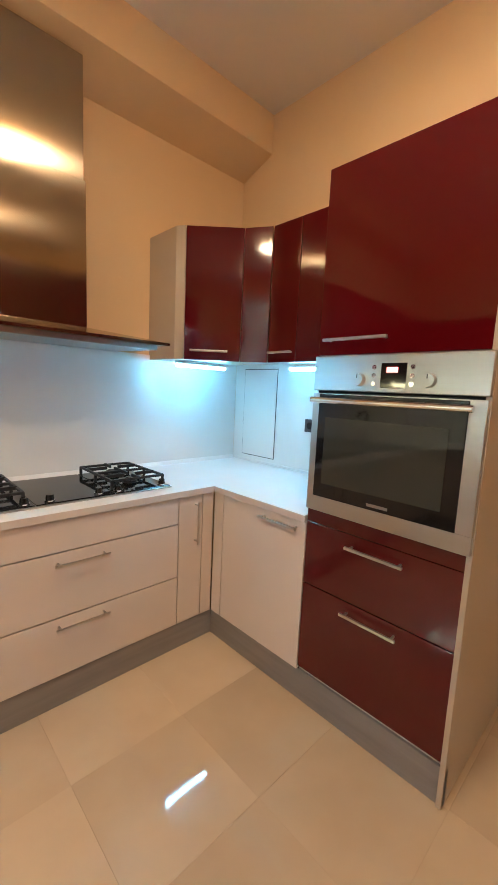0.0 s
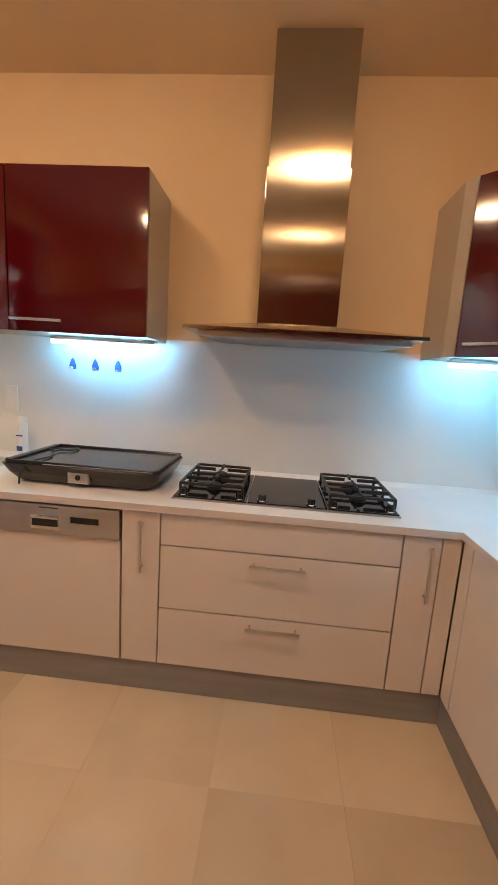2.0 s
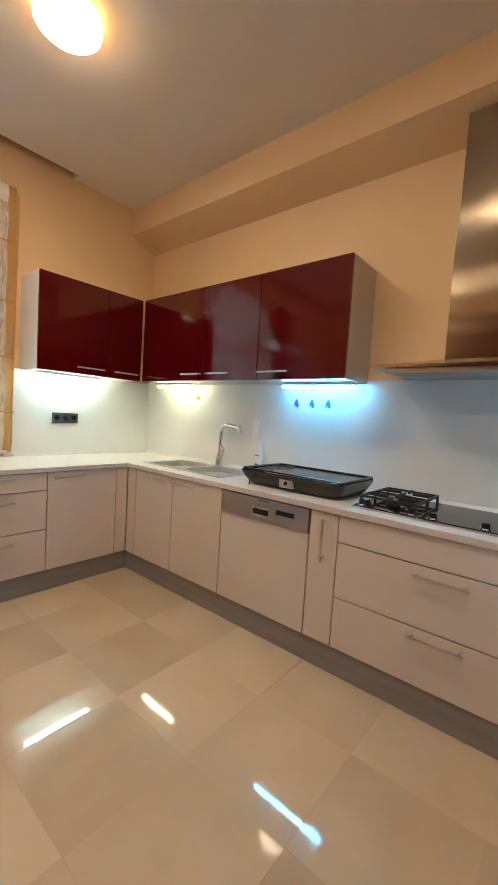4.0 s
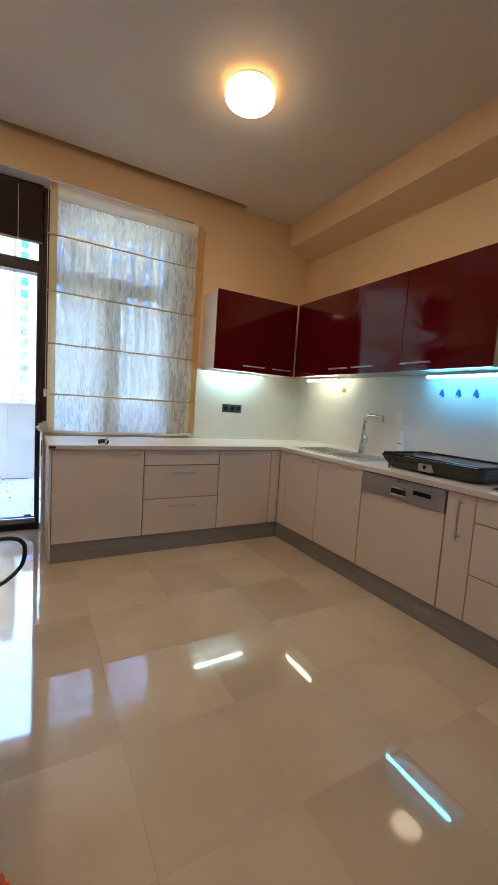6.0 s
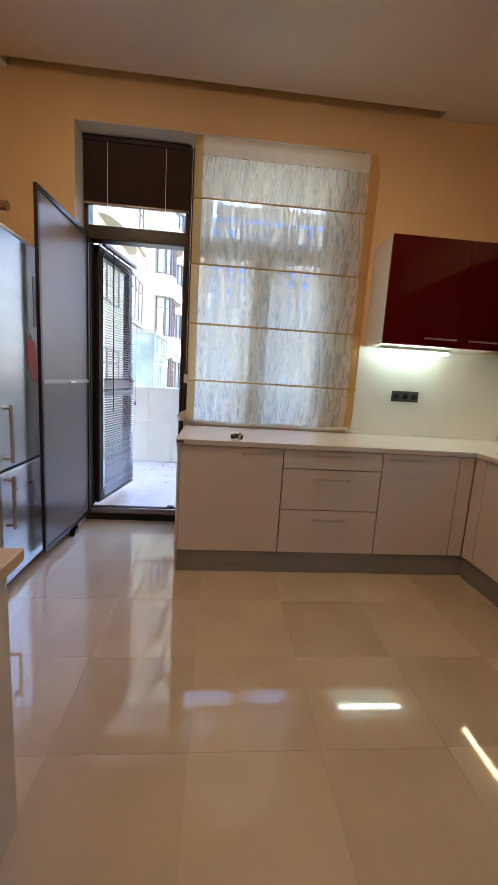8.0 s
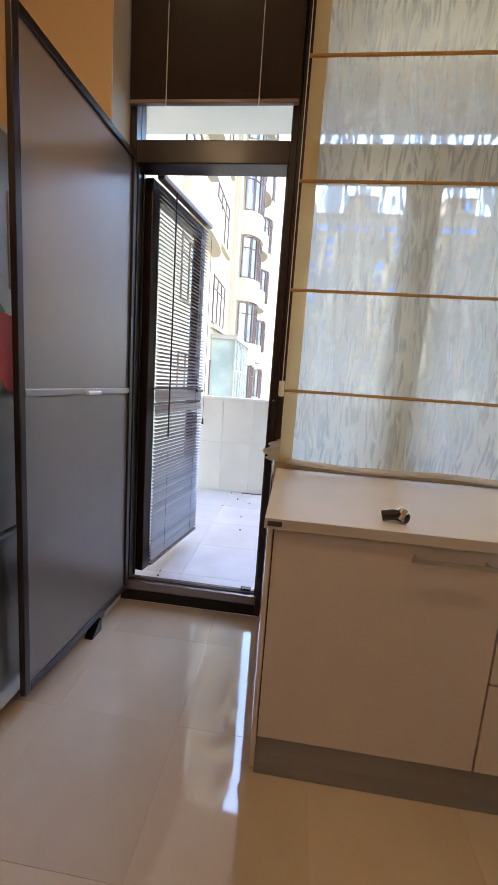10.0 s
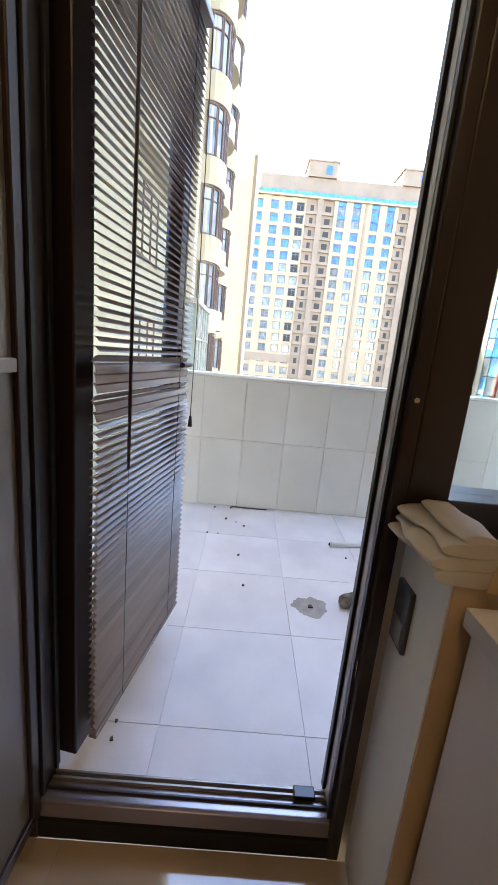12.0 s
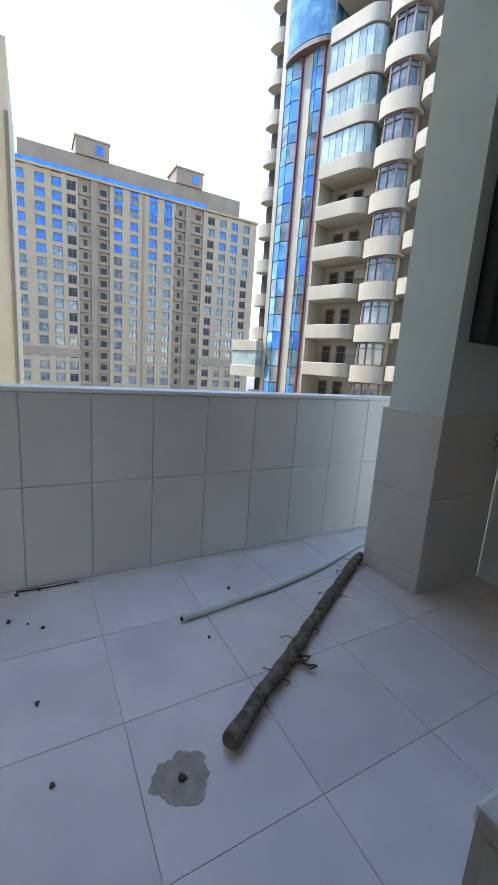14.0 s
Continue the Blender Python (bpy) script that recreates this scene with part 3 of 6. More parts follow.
# hood
def hood():
    x0, x1, yf, z = 0.0, 1.03, 0.238, 1.572
    t = thing("cooker_hood", (0.5, 0.43, 1.535), "brushed steel chimney cooker hood above the hob", "cooker hood")
    y1 = 0.61
    bm = bmesh.new()
    # shallow canopy: thin lip, sloping top up to the chimney, hollow underside
    lip = [bm.verts.new(p) for p in ((x0, yf, z - 0.014), (x1, yf, z - 0.014), (x1, y1, z - 0.014), (x0, y1, z - 0.014))]
    rim = [bm.verts.new(p) for p in ((x0, yf, z), (x1, yf, z), (x1, y1, z), (x0, y1, z))]
    top = [bm.verts.new(p) for p in ((0.298, 0.42, z + 0.045), (0.678, 0.42, z + 0.045), (0.678, y1, z + 0.045), (0.298, y1, z + 0.045))]
    for a, b in ((lip, rim), (rim, top)):
        for i in range(4):
            bm.faces.new((a[i], a[(i + 1) % 4], b[(i + 1) % 4], b[i]))
    bm.faces.new(top)
    bm.faces.new(lip)
    bmesh.ops.recalc_face_normals(bm, faces=bm.faces[:])
    c = part("canopy", bm, M_steelH, t)
    part("filter_tray", prism([(x0 + 0.06, 0.262), (x1 - 0.06, 0.262), (x1 - 0.13, 0.60), (x0 + 0.13, 0.60)], z - 0.040, z - 0.0145, "z", 0.003), M_steel, t, "grey metal filter tray")
    part("lower_chimney", cuboid(0.303, 0.673, 0.425, y1, z + 0.046, 2.285, 0.002), M_steelH, t)
    part("upper_chimney", cuboid(0.310, 0.666, 0.432, y1, 2.286, 2.815, 0.002), M_steelH, t)
    for s in (0.12, 0.15, 0.18):
        part("button", rod((x0 + s, yf - 0.001, z - 0.007), (x0 + s, yf - 0.004, z - 0.007), 0.004, 10), M_chrome, t)


hood()


# wall units
def wall_unit(name, run, a0, a1, d_face, d_back, z0, z1, fronts, label, side=None):
    """run n: faces south at y = d_face; w: faces east at x = d_face; e: faces west."""
    def blk(p0, p1, q0, q1, s0, s1, bev=0.0):
        if run == "n":
            return cuboid(p0, p1, d_face + q0, d_face + q1, s0, s1, bev)
        if run == "e":
            return cuboid(d_face + q0, d_face + q1, p0, p1, s0, s1, bev)
        return cuboid(d_face - q1, d_face - q0, p0, p1, s0, s1, bev)

    def pt(p, q, s):
        return {"n": (p, d_face + q, s), "e": (d_face + q, p, s), "w": (d_face - q, p, s)}[run]
    dep = abs(d_back - d_face)
    t = thing(name, pt((a0 + a1) / 2, dep / 2, z0), label, "wall cabinet", "kitchen wall units")
    part("body", blk(a0, a1, 0.019, dep, z0 + 0.002, z1 - 0.001), side or M_champ, t)
    for b0, b1, h0, h1 in fronts:
        d = part("door", blk(b0 + 0.0015, b1 - 0.0015, 0.0, 0.0185, z0, z1, 0.0015), M_red, t, "glossy dark red door")
        if h0 is not None:
            zz = z0 + 0.05
            bar_handle(d, pt(h0, -0.028, zz), pt(h1, -0.028, zz), {"n": (0, 0.03, 0), "e": (0.03, 0, 0), "w": (-0.03, 0, 0)}[run])
    return t


UZ0, UZ1 = 1.512, 2.21
wall_unit("wall_cabinet", "n", -0.826, -0.182, 0.303, 0.627, UZ0, UZ1, [(-0.826, -0.182, -0.80, -0.57)], "glossy dark red wall unit with champagne side panel")
wall_unit("wall_cabinet", "n", -1.32, -0.828, 0.303, 0.627, UZ0, UZ1, [(-1.32, -0.828, -1.29, -1.07)], "glossy dark red wall unit above the sink")
wall_unit("wall_cabinet", "n", -2.13, -1.322, 0.303, 0.627, UZ0, UZ1, [(-2.118, -1.322, -1.56, -1.36)], "glossy dark red wall unit in the corner")
wall_unit("wall_cabinet", "w", -0.563, 0.30, -2.138, -2.466, UZ0, UZ1, [(-0.563, -0.02, -0.28, -0.06), (-0.02, 0.30, 0.04, 0.25)], "glossy dark red wall unit beside the window", side=M_white)
CX = [(1.16, 0.303), (1.385, 0.085), (1.465, -0.05)]


def corner_unit(a, b, back, label, handle):
    """A wall unit whose door runs slantwise from a to b."""
    t = thing("wall_cabinet", (*a, 1.505), label, "wall cabinet", "kitchen wall units")
    d = Vector((b[0] - a[0], b[1] - a[1], 0))
    n = Vector((-d.y, d.x, 0)).normalized()
    if n.x < 0:
        n = -n
    q = [Vector((*p, 0)) for p in (a, b)]
    i0, i1 = q[0] + n * 0.02, q[1] + n * 0.02
    part("body", prism([(i0.x, i0.y), (i1.x, i1.y)] + back, 1.508, 2.206), M_champ, t)
    u = d.normalized() * 0.0015
    dr = part("door", prism([(p.x, p.y) for p in (q[0] + u, q[1] - u, q[1] - u + n * 0.018, q[0] + u + n * 0.018)], 1.505, 2.21, "z", 0.0012), M_red, t, "glossy dark red door")
    if handle:
        s, e = q[0] + d * handle[0] - n * 0.03, q[0] + d * handle[1] - n * 0.03
        bm = rod((s.x, s.y, 1.555), (e.x, e.y, 1.555), 0.006, 8)
        for p in (s + d * 0.05, e - d * 0.05):
            rod((p.x, p.y, 1.555), (p.x + n.x * 0.031, p.y + n.y * 0.031, 1.555), 0.0045, 8, bm)
        part("handle", bm, M_nickel, dr, "brushed nickel bar handle")
    return t


corner_unit(CX[0], CX[1], [(1.62, 0.30), (1.62, 0.627), (1.13, 0.627), (1.13, 0.35)], "glossy dark red slanted wall unit beside the cooker hood", (0.12, 0.78))
corner_unit(CX[1], CX[2], [(1.622, 0.0), (1.622, 0.28), (1.43, 0.13)], "narrow glossy dark red corner wall unit", None)
part("side_panel", prism([(1.128, 0.35), (1.158, 0.303), (1.163, 0.318), (1.132, 0.36), (1.132, 0.627), (1.126, 0.627)], 1.505, 2.21), M_champ, None)
tagged(bpy.data.objects["side_panel"], "champagne side panel of the wall unit", "panel")
wall_unit("wall_cabinet", "e", -0.612, -0.052, 1.467, EX - 0.004, 1.505, 2.21, [(-0.246, -0.052, -0.23, -0.08), (-0.612, -0.246, None, None)], "glossy dark red wall unit beside the oven tower")

# under-cabinet tubes


def tube_light(a, b, mat, label):
    a, b = Vector(a), Vector(b)
    t = thing("cabinet_light", (a + b) / 2, label, "lamp", "under-cabinet lights")
    d = (b - a).normalized()
    w = Vector((-d.y, d.x, 0)) * 0.022
    lo = Vector([min(p, q) - abs(r) for p, q, r in zip(a, b, w)])
    hi = Vector([max(p, q) + abs(r) for p, q, r in zip(a, b, w)])
    part("housing", cuboid(lo.x, hi.x, lo.y, hi.y, a.z + 0.009, a.z + 0.026, 0.002), M_plast, t, "slim white lamp housing")
    part("tube", rod(a, b, 0.009, 12), mat, t, "glowing fluorescent tube")


tube_light((-0.74, 0.50, UZ0 - 0.027), (-0.20, 0.50, UZ0 - 0.027), M_tube_cyan, "glowing cool white tube lamp under the wall unit")
tube_light((-2.10, 0.47, UZ0 - 0.027), (-1.68, 0.47, UZ0 - 0.027), M_tube_warm, "glowing warm tube lamp under the corner wall unit")
tube_light((-2.33, -0.50, UZ0 - 0.027), (-2.33, 0.03, UZ0 - 0.027), M_tube_neutral, "glowing white tube lamp under the wall unit")
tube_light((1.19, 0.42, 1.478), (1.56, 0.42, 1.478), M_tube_cyan, "glowing cool white tube lamp under the wall unit")
tube_light((1.62, -0.58, 1.478), (1.62, -0.09, 1.478), M_tube_cyan, "glowing cool white tube lamp under the wall unit")


# oven tower
def oven_tower():
    y0, y1 = -1.236, -0.613
    t = thing("oven_tower", (1.5, -0.92, ZB), "tall dark red kitchen tower with drawers and top unit", "tall cabinet")
    part("body", cuboid(FE + 0.021, EX - 0.004, y0 + 0.018, y1 - 0.001, ZB, 2.165), M_carc, t)
    part("side_panel", cuboid(FE - 0.001, EX - 0.004, y0, y0 + 0.017, 0.003, 2.172, 0.001), M_champ, t, "champagne side panel")
    d = part("top_door", cuboid(FE, FE + 0.019, y0 + 0.002, y1 - 0.002, 1.497, 2.174, 0.0015), M_red, t, "glossy dark red top door")
    bar_handle(d, (FE - 0.03, -0.906, 1.55), (FE - 0.03, -0.659, 1.55), (0.032, 0, 0))
    part("fascia", cuboid(FE, FE + 0.019, y0 + 0.002, y1 - 0.002, 0.826, 0.878, 0.0015), M_red, t)
    for z0, z1, zh in ((ZB + 0.025, 0.553, 0.513), (0.557, 0.824, 0.779)):
        f = part("drawer", cuboid(FE, FE + 0.019, y0 + 0.002, y1 - 0.002, z0, z1, 0.0015), M_red, t, "glossy dark red drawer")
        bar_handle(f, (FE - 0.03, -1.035, zh), (FE - 0.03, -0.821, zh), (0.032, 0, 0))
    o = thing("oven", (1.4, -0.92, 0.88), "built-in steel oven with a black glass door", "oven")
    x = FE - 0.004
    part("body", cuboid(x + 0.02, FE + 0.0205, y0 + 0.004, y1 - 0.004, 0.882, 1.492), M_dark, o)
    p = part("control_panel", cuboid(x - 0.012, x + 0.02, y0 + 0.002, y1 - 0.002, 1.362, 1.492, 0.003), M_steel, o, "brushed steel control panel")
    part("display", cuboid(x - 0.0135, x - 0.0125, -0.985, -0.895, 1.378, 1.462), M_blackglass, p)
    part("digits", cuboid(x - 0.0145, x - 0.0138, -0.955, -0.915, 1.43, 1.448), glow("red_digits", (1.0, 0.08, 0.08), 0.12), p, "red lit clock digits")
    for ky in (-0.815, -1.06):
        k = part("dial", rod((x - 0.012, ky, 1.405), (x - 0.032, ky, 1.405), 0.023, 24, None, 0.021), M_steel, p)
        part("dial_mark", cuboid(x - 0.034, x - 0.0325, ky - 0.0015, ky + 0.0015, 1.41, 1.425), M_socket, k)
    for ky in (-0.87, -1.005):
        for kz in (1.392, 1.42, 1.448):
            part("button", rod((x - 0.012, ky, kz), (x - 0.016, ky, kz), 0.008, 14), M_chrome, p)
    dr = part("door", door_ring(x, y0 + 0.004, y1 - 0.004, 0.884, 1.352), M_steel, o, "steel door frame")
    part("window", cuboid(x - 0.0165, x - 0.006, y0 + 0.052, y1 - 0.035, 0.945, 1.348, 0.002), M_blackglass, dr, "black glass oven window")
    part("inner_window", cuboid(x - 0.0175, x - 0.0168, y0 + 0.10, y1 - 0.07, 1.00, 1.26), base_mat("oven_inner_glass", (0.03, 0.034, 0.03), 0.05)[0], dr, "dim greenish inner pane")
    part("lettering", cuboid(x - 0.0172, x - 0.0167, -0.965, -0.885, 0.957, 0.968), M_seal, dr, "small pale lettering bar")
    bm = rod((x - 0.052, y0 + 0.03, 1.325), (x - 0.052, y1 - 0.025, 1.325), 0.011, 14)
    for yy in (y0 + 0.06, y1 - 0.055):
        rod((x - 0.052, yy, 1.325), (x - 0.01, yy, 1.325), 0.008, 10, bm)
    part("handle", bm, M_chrome, dr, "round steel bar handle")


def door_ring(x, y0, y1, z0, z1):
    bm = bmesh.new()
    cuboid(x - 0.014, x + 0.02, y0, y1, z0, 0.945, 0.002, bm)
    cuboid(x - 0.014, x + 0.02, y0, y0 + 0.05, 0.945, z1, 0.002, bm)
    cuboid(x - 0.014, x + 0.02, y1 - 0.033, y1, 0.945, z1, 0.002, bm)
    cuboid(x - 0.006, x + 0.02, y0 + 0.05, y1 - 0.033, 0.945, z1, 0, bm)
    return bm


oven_tower()


# tall red units along the south wall, behind the table
def tall_units():
    yf, z0, zm, z1 = -2.84, 0.12, 1.46, 2.70
    for a0, a1 in ((-0.62, 0.0), (0.0, 0.615), (0.615, 1.23), (1.23, 1.845)):
        t = thing("tall_cabinet", ((a0 + a1) / 2, yf, 0.0), "tall glossy dark red cupboard along the wall behind the table", "tall cabinet", "tall red cupboards")
        part("body", cuboid(a0 + 0.001, a1 - 0.001, SY + 0.002, yf - 0.020, z0, z1 - 0.002), M_champ, t)
        part("plinth", cuboid(a0 + 0.001, a1 - 0.001, SY + 0.03, yf - 0.04, 0.002, z0 - 0.001), M_plinth, t)
        for b0, b1, h0, h1 in ((z0, zm, 1.10, 1.32), (zm, z1, 1.52, 1.74)):
            d = part("door", cuboid(a0 + G, a1 - G, yf - 0.019, yf, b0 + G, b1 - G, 0.0015), M_red, t, "glossy dark red door")
            bar_handle(d, (a1 - 0.05, yf + 0.03, h0), (a1 - 0.05, yf + 0.03, h1), (0, -0.032, 0))


tall_units()


# ceiling lamp
def ceiling_lamp(x, y, size=1.0):
    t = thing("ceiling_lamp", (x, y, CZ), "round glowing ceiling lamp with a frosted glass shade", "lamp")
    part("base", rod((x, y, CZ - 0.02), (x, y, CZ - 0.001), 0.138 * size, 40), M_plast, t)
    bm = bmesh.new()
    prof = [(0.148, -0.018), (0.152, -0.04), (0.148, -0.062), (0.134, -0.075), (0.09, -0.083), (0.045, -0.086)]
    rings = [[bm.verts.new((x + r * math.cos(2 * math.pi * k / 48), y + r * math.sin(2 * math.pi * k / 48), CZ + z)) for k in range(48)] for r, z in [(q * size, h) for q, h in prof]]
    for a, b in zip(rings, rings[1:]):
        for k in range(48):
            bm.faces.new((a[k], a[(k + 1) % 48], b[(k + 1) % 48], b[k])).smooth = True
    bm.faces.new(rings[-1])
    bm.faces.new(rings[0])
    bmesh.ops.recalc_face_normals(bm, faces=bm.faces[:])
    s = part("shade", bm, [M_lamp, M_lampside], t, "glowing frosted shade")
    for f in s.data.polygons:
        f.material_index = 0 if f.normal.z < -0.6 else 1


ceiling_lamp(-1.15, -0.86)
ceiling_lamp(-1.10, -2.56)
ceiling_lamp(0.65, -1.10)
ceiling_lamp(0.60, -2.56, 0.6)

# ---------------------------------------------------------------- by the window and door


# roman blind: gathered sheer fabric with rods
def blind_material():
    m = bpy.data.materials.new("sheer_fabric")
    m.use_nodes = True
    N, L = m.node_tree.nodes, m.node_tree.links
    N.remove(N["Principled BSDF"])
    geo = N.new("ShaderNodeNewGeometry")
    mp = N.new("ShaderNodeMapping")
    mp.inputs["Scale"].default_value = (1, 34, 6.5)
    L.new(geo.outputs["Position"], mp.inputs[0])
    nz = N.new("ShaderNodeTexNoise")
    nz.inputs["Scale"].default_value, nz.inputs["Detail"].default_value, nz.inputs["Distortion"].default_value = 1.0, 1.5, 1.4
    L.new(mp.outputs[0], nz.inputs["Vector"])
    mr = N.new("ShaderNodeMapRange")
    mr.inputs["From Min"].default_value, mr.inputs["From Max"].default_value = 0.47, 0.60
    mr.inputs["To Min"].default_value, mr.inputs["To Max"].default_value = 0.03, 0.30
    L.new(nz.outputs["Fac"], mr.inputs["Value"])
    tr, tl, df, a, b = N.new("ShaderNodeBsdfTransparent"), N.new("ShaderNodeBsdfTranslucent"), N.new("ShaderNodeBsdfDiffuse"), N.new("ShaderNodeMixShader"), N.new("ShaderNodeMixShader")
    tl.inputs[0].default_value = (0.96, 0.87, 0.71, 1)
    df.inputs[0].default_value = (0.82, 0.72, 0.56, 1)
    a.inputs[0].default_value = 0.88
    L.new(df.outputs[0], a.inputs[1])
    L.new(tl.outputs[0], a.inputs[2])
    L.new(mr.outputs[0], b.inputs[0])
    L.new(a.outputs[0], b.inputs[1])
    L.new(tr.outputs[0], b.inputs[2])
    L.new(b.outputs[0], N["Material Output"].inputs[0])
    return m


def opaque_fabric(name, col, tl=0.5):
    m = bpy.data.materials.new(name)
    m.use_nodes = True
    N, L = m.node_tree.nodes, m.node_tree.links
    N.remove(N["Principled BSDF"])
    t, d, mx = N.new("ShaderNodeBsdfTranslucent"), N.new("ShaderNodeBsdfDiffuse"), N.new("ShaderNodeMixShader")
    t.inputs[0].default_value = d.inputs[0].default_value = (*col, 1)
    mx.inputs[0].default_value = tl
    L.new(d.outputs[0], mx.inputs[1])
    L.new(t.outputs[0], mx.inputs[2])
    L.new(mx.outputs[0], N["Material Output"].inputs[0])
    return m


M_sheer = blind_material()
M_band = opaque_fabric("gold_voile", (0.70, 0.47, 0.20), 0.70)
M_header = opaque_fabric("cream_heading", (0.80, 0.76, 0.68), 0.35)
BLX, BY0, BY1, BT, BB = -2.43, -1.885, -0.62, 2.81, 0.885


def roman_blind():
    t = thing("roman_blind", (BLX, (BY0 + BY1) / 2, BB), "sheer cream roman blind with wavy weave and gold side bands", "blind")
    rods = [2.423, 1.995, 1.590, 1.187]
    zs = [BT] + rods + [BB]

    def sheet(y0, y1, z0, z1, amp, phase, off):
        bm = bmesh.new()
        ny, nz = max(6, int((y1 - y0) / 0.02)), 14
        g = []
        for j in range(nz + 1):
            v = j / nz
            row = []
            for i in range(ny + 1):
                y = y0 + (y1 - y0) * i / ny
                z = z1 + (z0 - z1) * v
                sag = math.sin(math.pi * v) * 0.018
                fold = amp * (math.sin(y * 62 + phase + 2.0 * v) + 0.5 * math.sin(y * 37 + 1.3 * phase)) * (0.4 + 0.6 * v)
                row.append(bm.verts.new((BLX + off + sag + fold, y, z)))
            g.append(row)
        for j in range(nz):
            for i in range(ny):
                bm.faces.new((g[j][i], g[j][i + 1], g[j + 1][i + 1], g[j + 1][i])).smooth = True
        return bm
    for k in range(5):
        part("fabric_panel", sheet(BY0 + 0.055, BY1 - 0.055, zs[k + 1], zs[k] - (0.12 if k == 0 else 0), 0.004, k * 1.7, 0.0), M_sheer, t)
        for y0, y1 in ((BY0, BY0 + 0.056), (BY1 - 0.056, BY1)):
            part("side_band", sheet(y0, y1, zs[k + 1], zs[k], 0.003, k * 2.1, 0.001), M_band, t, "gold voile side band")
    part("heading", sheet(BY0 + 0.055, BY1 - 0.055, BT - 0.12, BT, 0.003, 0.7, 0.001), M_header, t, "gathered cream heading")
    for z in rods:
        part("rod", rod((BLX + 0.006, BY0 - 0.01, z), (BLX + 0.006, BY1 + 0.01, z), 0.006, 8), M_band, t, "thin gold rod")
    part("hem", tube([(BLX, BY0 + 0.03, BB), (BLX + 0.008, -1.5, BB - 0.012), (BLX + 0.004, -1.2, BB - 0.004), (BLX + 0.01, -0.9, BB - 0.014), (BLX, BY1 - 0.03, BB + 0.0)], 0.012, 8), M_header, t)
    part("head_rail", cuboid(WX + 0.002, BLX - 0.006, BY0, BY1, BT - 0.05, BT, 0.002), M_plast, t)
    bm = rod((BLX + 0.005, BY1 + 0.02, 2.78), (BLX + 0.02, BY1 - 0.01, BB + 0.05), 0.003, 6)
    part("pull_cord", bm, M_band, t)
    part("chain", rod((BLX + 0.005, BY0 - 0.012, 2.75), (BLX + 0.005, BY0 - 0.012, 1.22), 0.0018, 6), M_plast, t)
    part("chain_guide", cuboid(BLX - 0.012, BLX + 0.016, BY0 - 0.026, BY0 - 0.002, 1.16, 1.225, 0.005), M_plast, t)


roman_blind()


# venetian blind over the fanlight
def fanlight_blind():
    t = thing("venetian_blind", (FX1 + 0.03, -2.29, 2.44), "dark brown venetian blind half lowered over the fanlight", "blind")
    y0, y1 = DY0 + 0.012, -1.93
    x = FX1 + 0.022
    part("head_rail", cuboid(FX1 + 0.004, FX1 + 0.042, y0, y1, 2.80, 2.835, 0.002), M_brown, t)
    n = 26
    for i in range(n):
        z = 2.79 - i * (2.79 - 2.415) / (n - 1)
        a = radians(68)
        dx, dz = 0.0125 * math.cos(a), 0.0125 * math.sin(a)
        part("slat", prism([(x - dx, z - dz), (x + 0.001, z + 0.0025), (x + dx, z + dz), (x + dx + 0.0008, z + dz - 0.0006), (x + 0.0018, z + 0.0015), (x - dx + 0.0008, z - dz - 0.0006)][::1], y0, y1, "y"), M_brown, t)
    part("bottom_rail", cuboid(x - 0.012, x + 0.012, y0, y1, 2.388, 2.403, 0.003), M_brownsh, t)
    for yy in (y0 + 0.17, y1 - 0.17):
        part("cord", rod((x + 0.016, yy, 2.80), (x + 0.016, yy, 2.37), 0.0022, 6), M_plast, t, "pale lift cord")


fanlight_blind()


